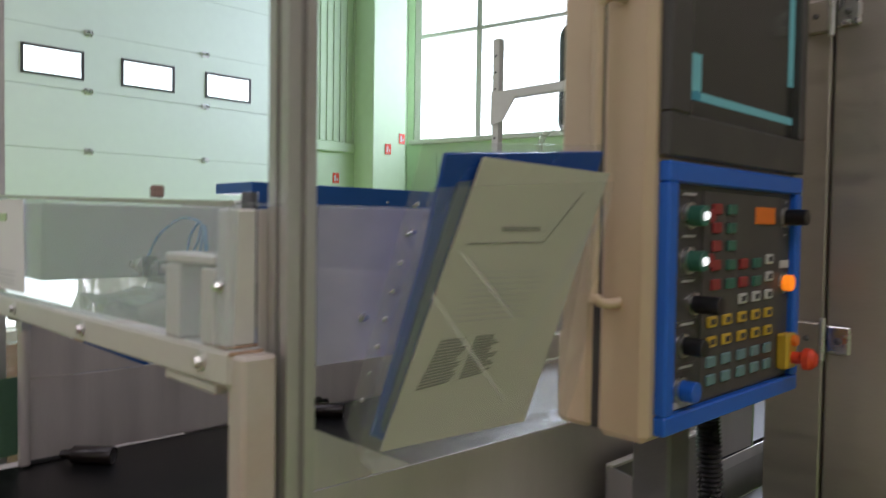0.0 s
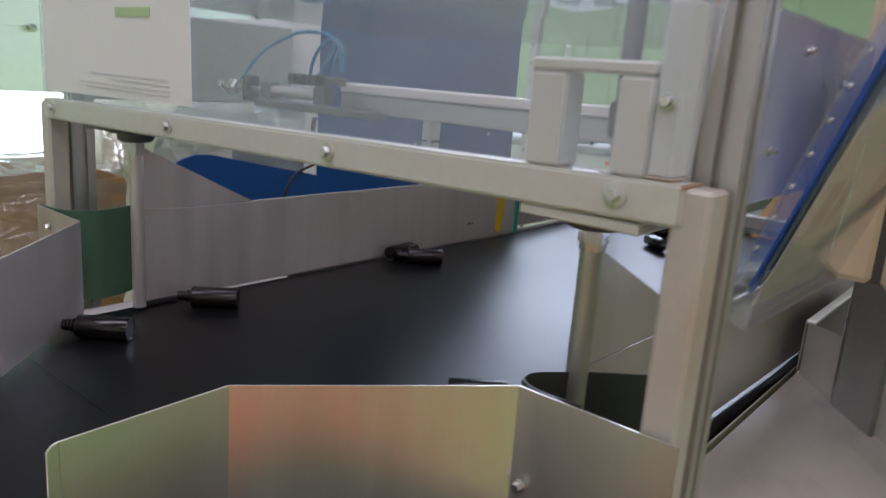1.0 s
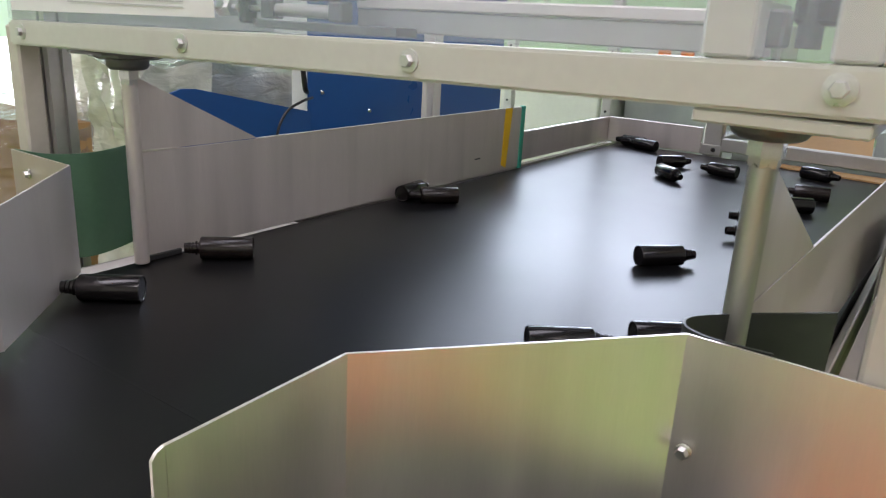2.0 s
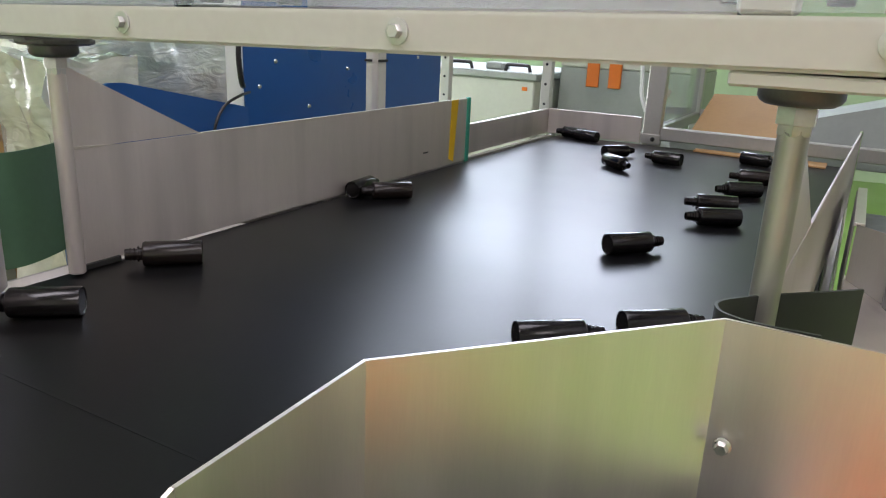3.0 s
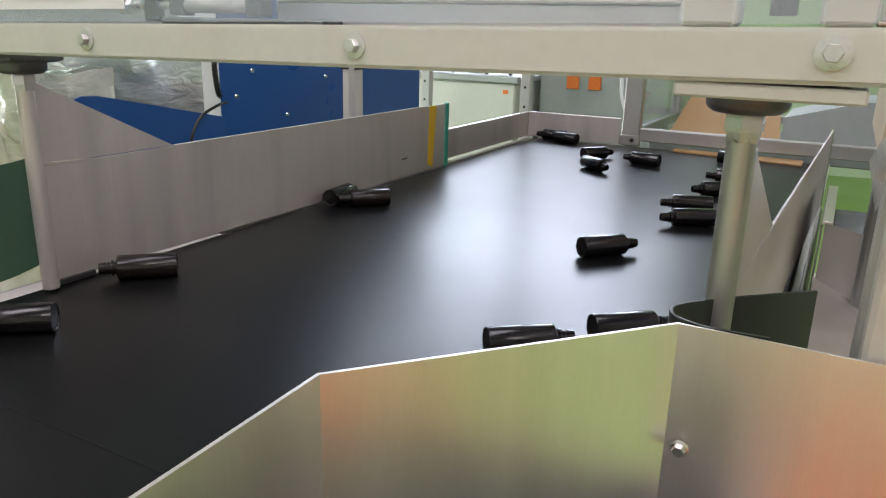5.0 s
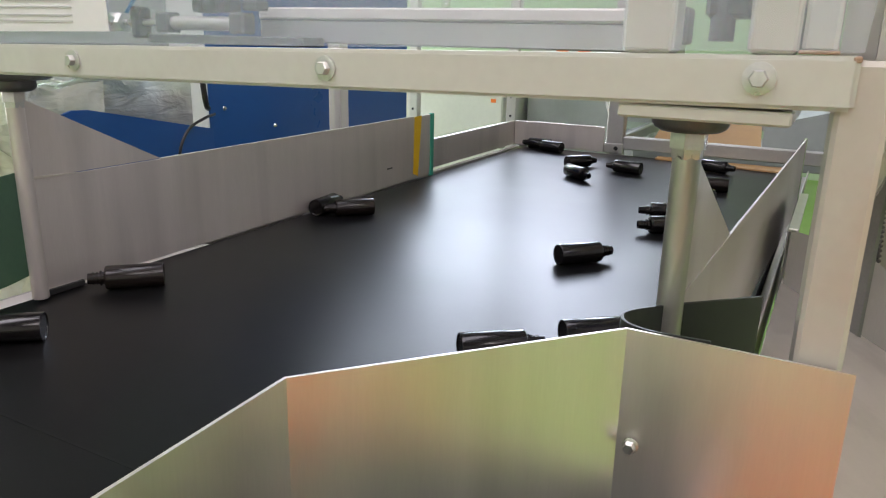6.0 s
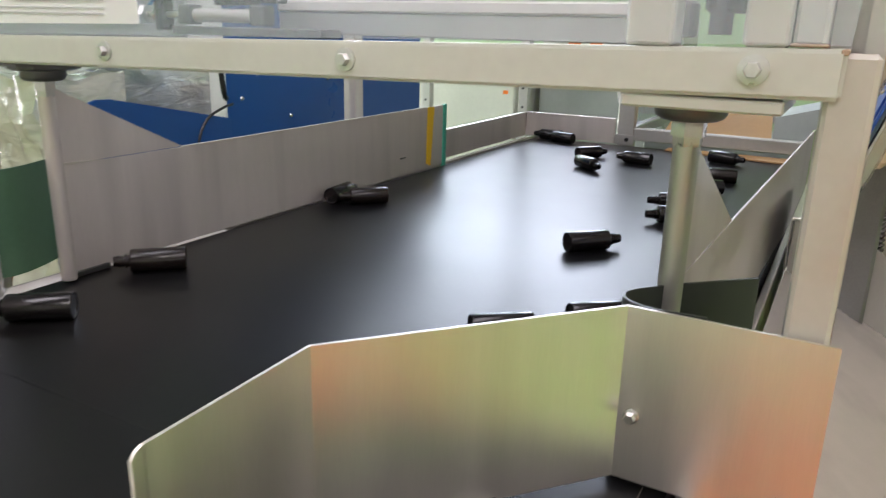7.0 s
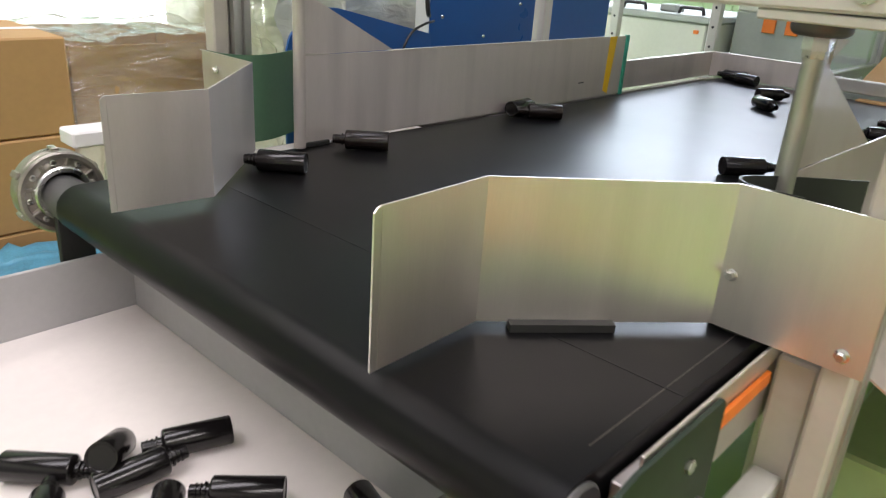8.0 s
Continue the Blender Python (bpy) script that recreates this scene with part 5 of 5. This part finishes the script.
whole("power_cable", sweep(bmesh.new(), curve_points([(1.262, 2.292, 1.11), (1.20, 2.27, 1.105), (1.13, 2.26, 1.08), (1.09, 2.255, 1.02), (1.085, 2.255, 0.92), (1.09, 2.25, 0.70)], 30), 0.004), "black", "thin black cable hanging by the blue trough", "cable")
whole("bow_handle", sweep(bmesh.new(), curve_points([(1.255, 2.316, 1.25), (1.235, 2.30, 1.245), (1.232, 2.30, 1.20), (1.24, 2.30, 1.14), (1.262, 2.316, 1.125)], 24), 0.008), "black", "black bow handle at the blue panel edge", "handle")
hp = thing("hood_post", (1.49, 2.02, 0), "white and grey square post beside the belt", "post")
part("post", B((1.47, 2.0, 0), (1.51, 2.045, 1.33), 0.003), "paint", hp)
part("face_strip", B((1.466, 2.0, 0.9), (1.470, 2.02, 1.30), 0.001), "alu_dull", hp)
part("tie", B((1.467, 1.997, 1.205), (1.513, 2.048, 1.212), 0.001), "black", hp, "black cable tie")


# ---- goods at the door ----
def carton(name, lo, hi, label, flaps=False):
    t = thing(name, ((lo[0] + hi[0]) / 2, (lo[1] + hi[1]) / 2, lo[2]), label, "box", "cartons")
    if flaps:
        bm = bmesh.new()
        cube(bm, lo, (hi[0], hi[1], lo[2] + 0.01), 0)
        for a, b in (((lo[0], lo[1]), (hi[0], lo[1] + 0.008)), ((lo[0], hi[1] - 0.008), (hi[0], hi[1])), ((lo[0], lo[1] + 0.009), (lo[0] + 0.008, hi[1] - 0.009)), ((hi[0] - 0.008, lo[1] + 0.009), (hi[0], hi[1] - 0.009))):
            cube(bm, (*a, lo[2] + 0.011), (*b, hi[2]), 0.001)
        part("carton", bm, "cardboard", t)
    else:
        part("carton", B(lo, hi, 0.006), "cardboard", t)
        part("tape", B((lo[0] - 0.001, (lo[1] + hi[1]) / 2 - 0.025, hi[2] - 0.1), (hi[0] + 0.001, (lo[1] + hi[1]) / 2 + 0.025, hi[2] + 0.001), 0), "lining", t)
    return t


def crumpled(bm, lo, hi, amp, seed, n=18):
    """A wrinkled skin over a block, open below."""
    made = bmesh.ops.create_cube(bm, size=1.0)["verts"]
    bmesh.ops.subdivide_edges(bm, edges=list(bm.edges), cuts=n, use_grid_fill=True)
    for v in bm.verts:
        p = Vector([a + (c + 0.5) * (b - a) for a, c, b in zip(lo, v.co, hi)])
        d = noise.noise_vector(p * 5 + Vector((seed, 0, 0))) * amp + noise.noise_vector(p * 17 + Vector((0, seed, 0))) * amp * 0.5
        p += d
        p.z = max(p.z, lo[2])
        v.co = p
    return bm


pallet = thing("wooden_pallet", (0.0, 3.3, 0), "plain wooden pallet under cartons", "pallet")
for y in (3.0, 3.25, 3.5):
    part("runner", B((-0.7, y, 0), (0.4, y + 0.08, 0.10), 0.002), "brown_wood", pallet)
for k in range(6):
    part("board", B((-0.7 + k * 0.19, 2.98, 0.101), (-0.55 + k * 0.19, 3.62, 0.122), 0.002), "brown_wood", pallet)
whole("plastic_bag", crumpled(bmesh.new(), (-0.55, 2.78, 0.0), (0.32, 2.96, 0.36), 0.05, 3), "blue_bag", "crumpled blue and green plastic bag below the cartons", "bag")
carton("carton", (-0.60, 3.0, 0.123), (0.352, 3.5, 0.40), "brown cardboard carton at the bottom of a stack")
carton("carton", (-0.58, 3.0, 0.403), (0.345, 3.5, 0.70), "closed brown cardboard carton in a stack")
carton("carton", (-0.60, 3.005, 0.703), (0.358, 3.5, 1.005), "closed brown cardboard carton on a stack")
carton("open_carton", (0.40, 3.10, 0.0), (1.02, 3.75, 0.96), "open cardboard box with clear plastic liner", True)
carton("carton", (0.45, 4.5, 0.0), (1.3, 5.1, 0.72), "brown cardboard carton near the open door")
whole("box_liner", crumpled(bmesh.new(), (0.385, 3.085, 0.50), (1.035, 3.765, 0.99), 0.03, 9, 34), "film", "crumpled clear plastic liner hanging over the box", "liner")
whole("white_bag", crumpled(bmesh.new(), (0.36, 2.86, 0.0), (0.56, 3.06, 0.72), 0.035, 5), "sacking", "crumpled white plastic bag beside the cartons", "bag")
carton("carton", (1.25, 3.16, 0.10), (1.52, 3.8, 1.12), "brown carton inside wrapped pallet load")
carton("carton", (1.60, 3.3, 0.10), (2.3, 3.8, 1.05), "brown carton inside wrapped pallet load")
whole("film_wrap", crumpled(bmesh.new(), (1.18, 3.04, 0.0), (2.40, 3.95, 1.25), 0.034, 21, 44), "wrap", "creased plastic film wrapped round a pallet load", "wrap")
whole("film_bag", crumpled(bmesh.new(), (0.85, 2.55, 0.0), (1.10, 2.82, 1.20), 0.045, 33, 34), "wrap", "loose clear plastic film hanging over goods", "film")
whole("sack", crumpled(bmesh.new(), (0.89, 2.61, 0.0), (1.06, 2.76, 1.03), 0.03, 40, 14), "sacking", "pale filled sack under plastic film", "sack")

# ---- tray with bottles at the belt end ----
TZ = 0.6
tray = thing("collecting_tray", (-0.3, 1.45, 0), "grey tray lined with white board below the belt end", "tray")
XB, YL = 0.036, 1.927
part("lining", B((-0.60, 1.00, TZ - 0.006), (XB, YL, TZ), 0), "lining", tray, "white board lining")
part("bottom", B((-0.61, 0.99, TZ - 0.016), (XB + 0.01, YL + 0.01, TZ - 0.0065), 0.001), "tray", tray)
part("side_wall", B((-0.61, YL + 0.001, TZ - 0.006), (XB + 0.01, YL + 0.010, 0.728), 0.002), "tray", tray)
part("side_wall", B((XB + 0.001, 1.00, TZ - 0.006), (XB + 0.010, YL, 0.728), 0.001), "tray", tray)
part("side_wall", B((-0.61, 0.990, TZ - 0.006), (XB + 0.01, 0.999, 0.728), 0.002), "tray", tray)
part("side_wall", B((-0.610, 1.00, TZ - 0.006), (-0.601, YL, 0.728), 0.002), "tray", tray)
for x in (-0.59, XB - 0.04):
    for y in (1.02, YL - 0.04):
        part("leg", B((x, y, 0), (x + 0.03, y + 0.03, TZ - 0.0165), 0.002), "paint", tray)

BR, BLN = 0.0235, 0.138
BOTTLE_SCALE = 0.93
SHAPE = [(0, 0.0012), (0.019, 0.0012), (0.0205, 0.0), (0.0228, 0.0), (BR, 0.0012), (BR, 0.1025), (0.0230, 0.1045), (0.0212, 0.1062), (0.0165, 0.1075), (0.0118, 0.108)]
NECK = [(0.0118, 0.108), (0.0118, 0.1125), (0.0145, 0.113), (0.0145, 0.116), (0.0105, 0.1165), (0.0105, 0.1195), (0.0122, 0.1205), (0.0122, 0.1225), (0.0105, 0.1235), (0.0105, 0.1265), (0.0122, 0.1275), (0.0122, 0.1295), (0.0105, 0.1305), (0.0105, BLN), (0.0085, BLN), (0.0085, 0.128), (0, 0.128)]
first = {}
for mat, label in (("bottle", "small glossy black plastic bottle lying on its side"), ("bottle_brown", "small dark brown plastic bottle lying on its side")):
    t = thing("bottle", (0, 0, 0), label, "bottle", "bottles")
    part("body", lathe(bmesh.new(), SHAPE, 32), mat, t)
    part("neck", lathe(bmesh.new(), NECK, 24), mat, t, "threaded bottle neck")
    for o in t.children:
        o.data.transform(Matrix.Scale(BOTTLE_SCALE, 4))
    first[mat] = t


def lie(p, q, z, mat="bottle", lift=0.0, used=set()):
    """Lays a bottle with its base near p and its neck towards q."""
    d = Vector((q[0] - p[0], q[1] - p[1], 0)).normalized()
    m = Matrix.Translation((p[0], p[1], z + BR * BOTTLE_SCALE + 0.0005)) @ (d + Vector((0, 0, lift))).to_track_quat("Z", "X").to_matrix().to_4x4()
    if mat not in used:
        used.add(mat)
        first[mat].matrix_basis = m
        return first[mat]
    return copy_thing(first[mat], m)


ON_BELT = [
    ((1.106, 1.190), (1.218, 1.092), 0), ((0.578, 1.153), (0.646, 1.073), 0), ((0.706, 1.041), (0.775, 0.962), 0),
    ((0.326, 1.727), (0.255, 1.812), 0), ((0.594, 1.773), (0.508, 1.858), 1), ((1.272, 1.759), (1.189, 1.838), 1),
    ((1.172, 1.870), (1.290, 1.884), 0), ((2.600, 1.705), (2.640, 1.840), 0), ((2.660, 1.775), (2.672, 1.930), 0),
    ((2.267, 1.568), (2.391, 1.476), 0), ((1.529, 1.002), (1.468, 1.102), 0), ((1.672, 1.029), (1.629, 1.144), 0),
    ((1.923, 1.004), (1.868, 1.087), 0), ((2.126, 0.990), (2.110, 1.078), 1), ((2.509, 1.138), (2.489, 1.060), 0),
    ((2.117, 1.511), (2.034, 1.413), 0), ((2.279, 1.300), (2.293, 1.398), 0),
]
for p, q, k in ON_BELT:
    lie(p, q, BELT, ("bottle", "bottle_brown")[k])
for p, q, lift in (
    ((-0.338, 1.530), (-0.272, 1.460), 0),
    ((-0.268, 1.402), (-0.145, 1.391), 0.03),
    ((-0.062, 1.399), (-0.177, 1.440), 0),
    ((-0.197, 1.332), (-0.246, 1.262), 0),
    ((-0.083, 1.227), (-0.169, 1.307), 0),
    ((-0.010, 1.160), (-0.040, 1.049), 0),
    ((-0.360, 1.340), (-0.312, 1.440), 0),
    ((-0.085, 1.130), (-0.125, 1.030), 0)):
    lie(p, q, TZ, "bottle", lift)
lie((-0.252, 1.408), (-0.175, 1.505), TZ + 0.040, "bottle", -0.46)

# ---- behind the operator ----
# Unseen slab, added only for the orange reflection in the guard plates.
pl = thing("low_platform", (-1.2, 0.2, 0), "unseen red-orange slab, added for its reflection in the guard plates", "platform")
part("deck", B((-2.3, -1.3, 0.06), (-0.50, 1.05, 0.09), 0.004), "platform", pl)
for x in (-2.2, -0.62):
    part("beam", B((x, -1.25, 0), (x + 0.06, 1.0, 0.059), 0.003), "platform", pl)
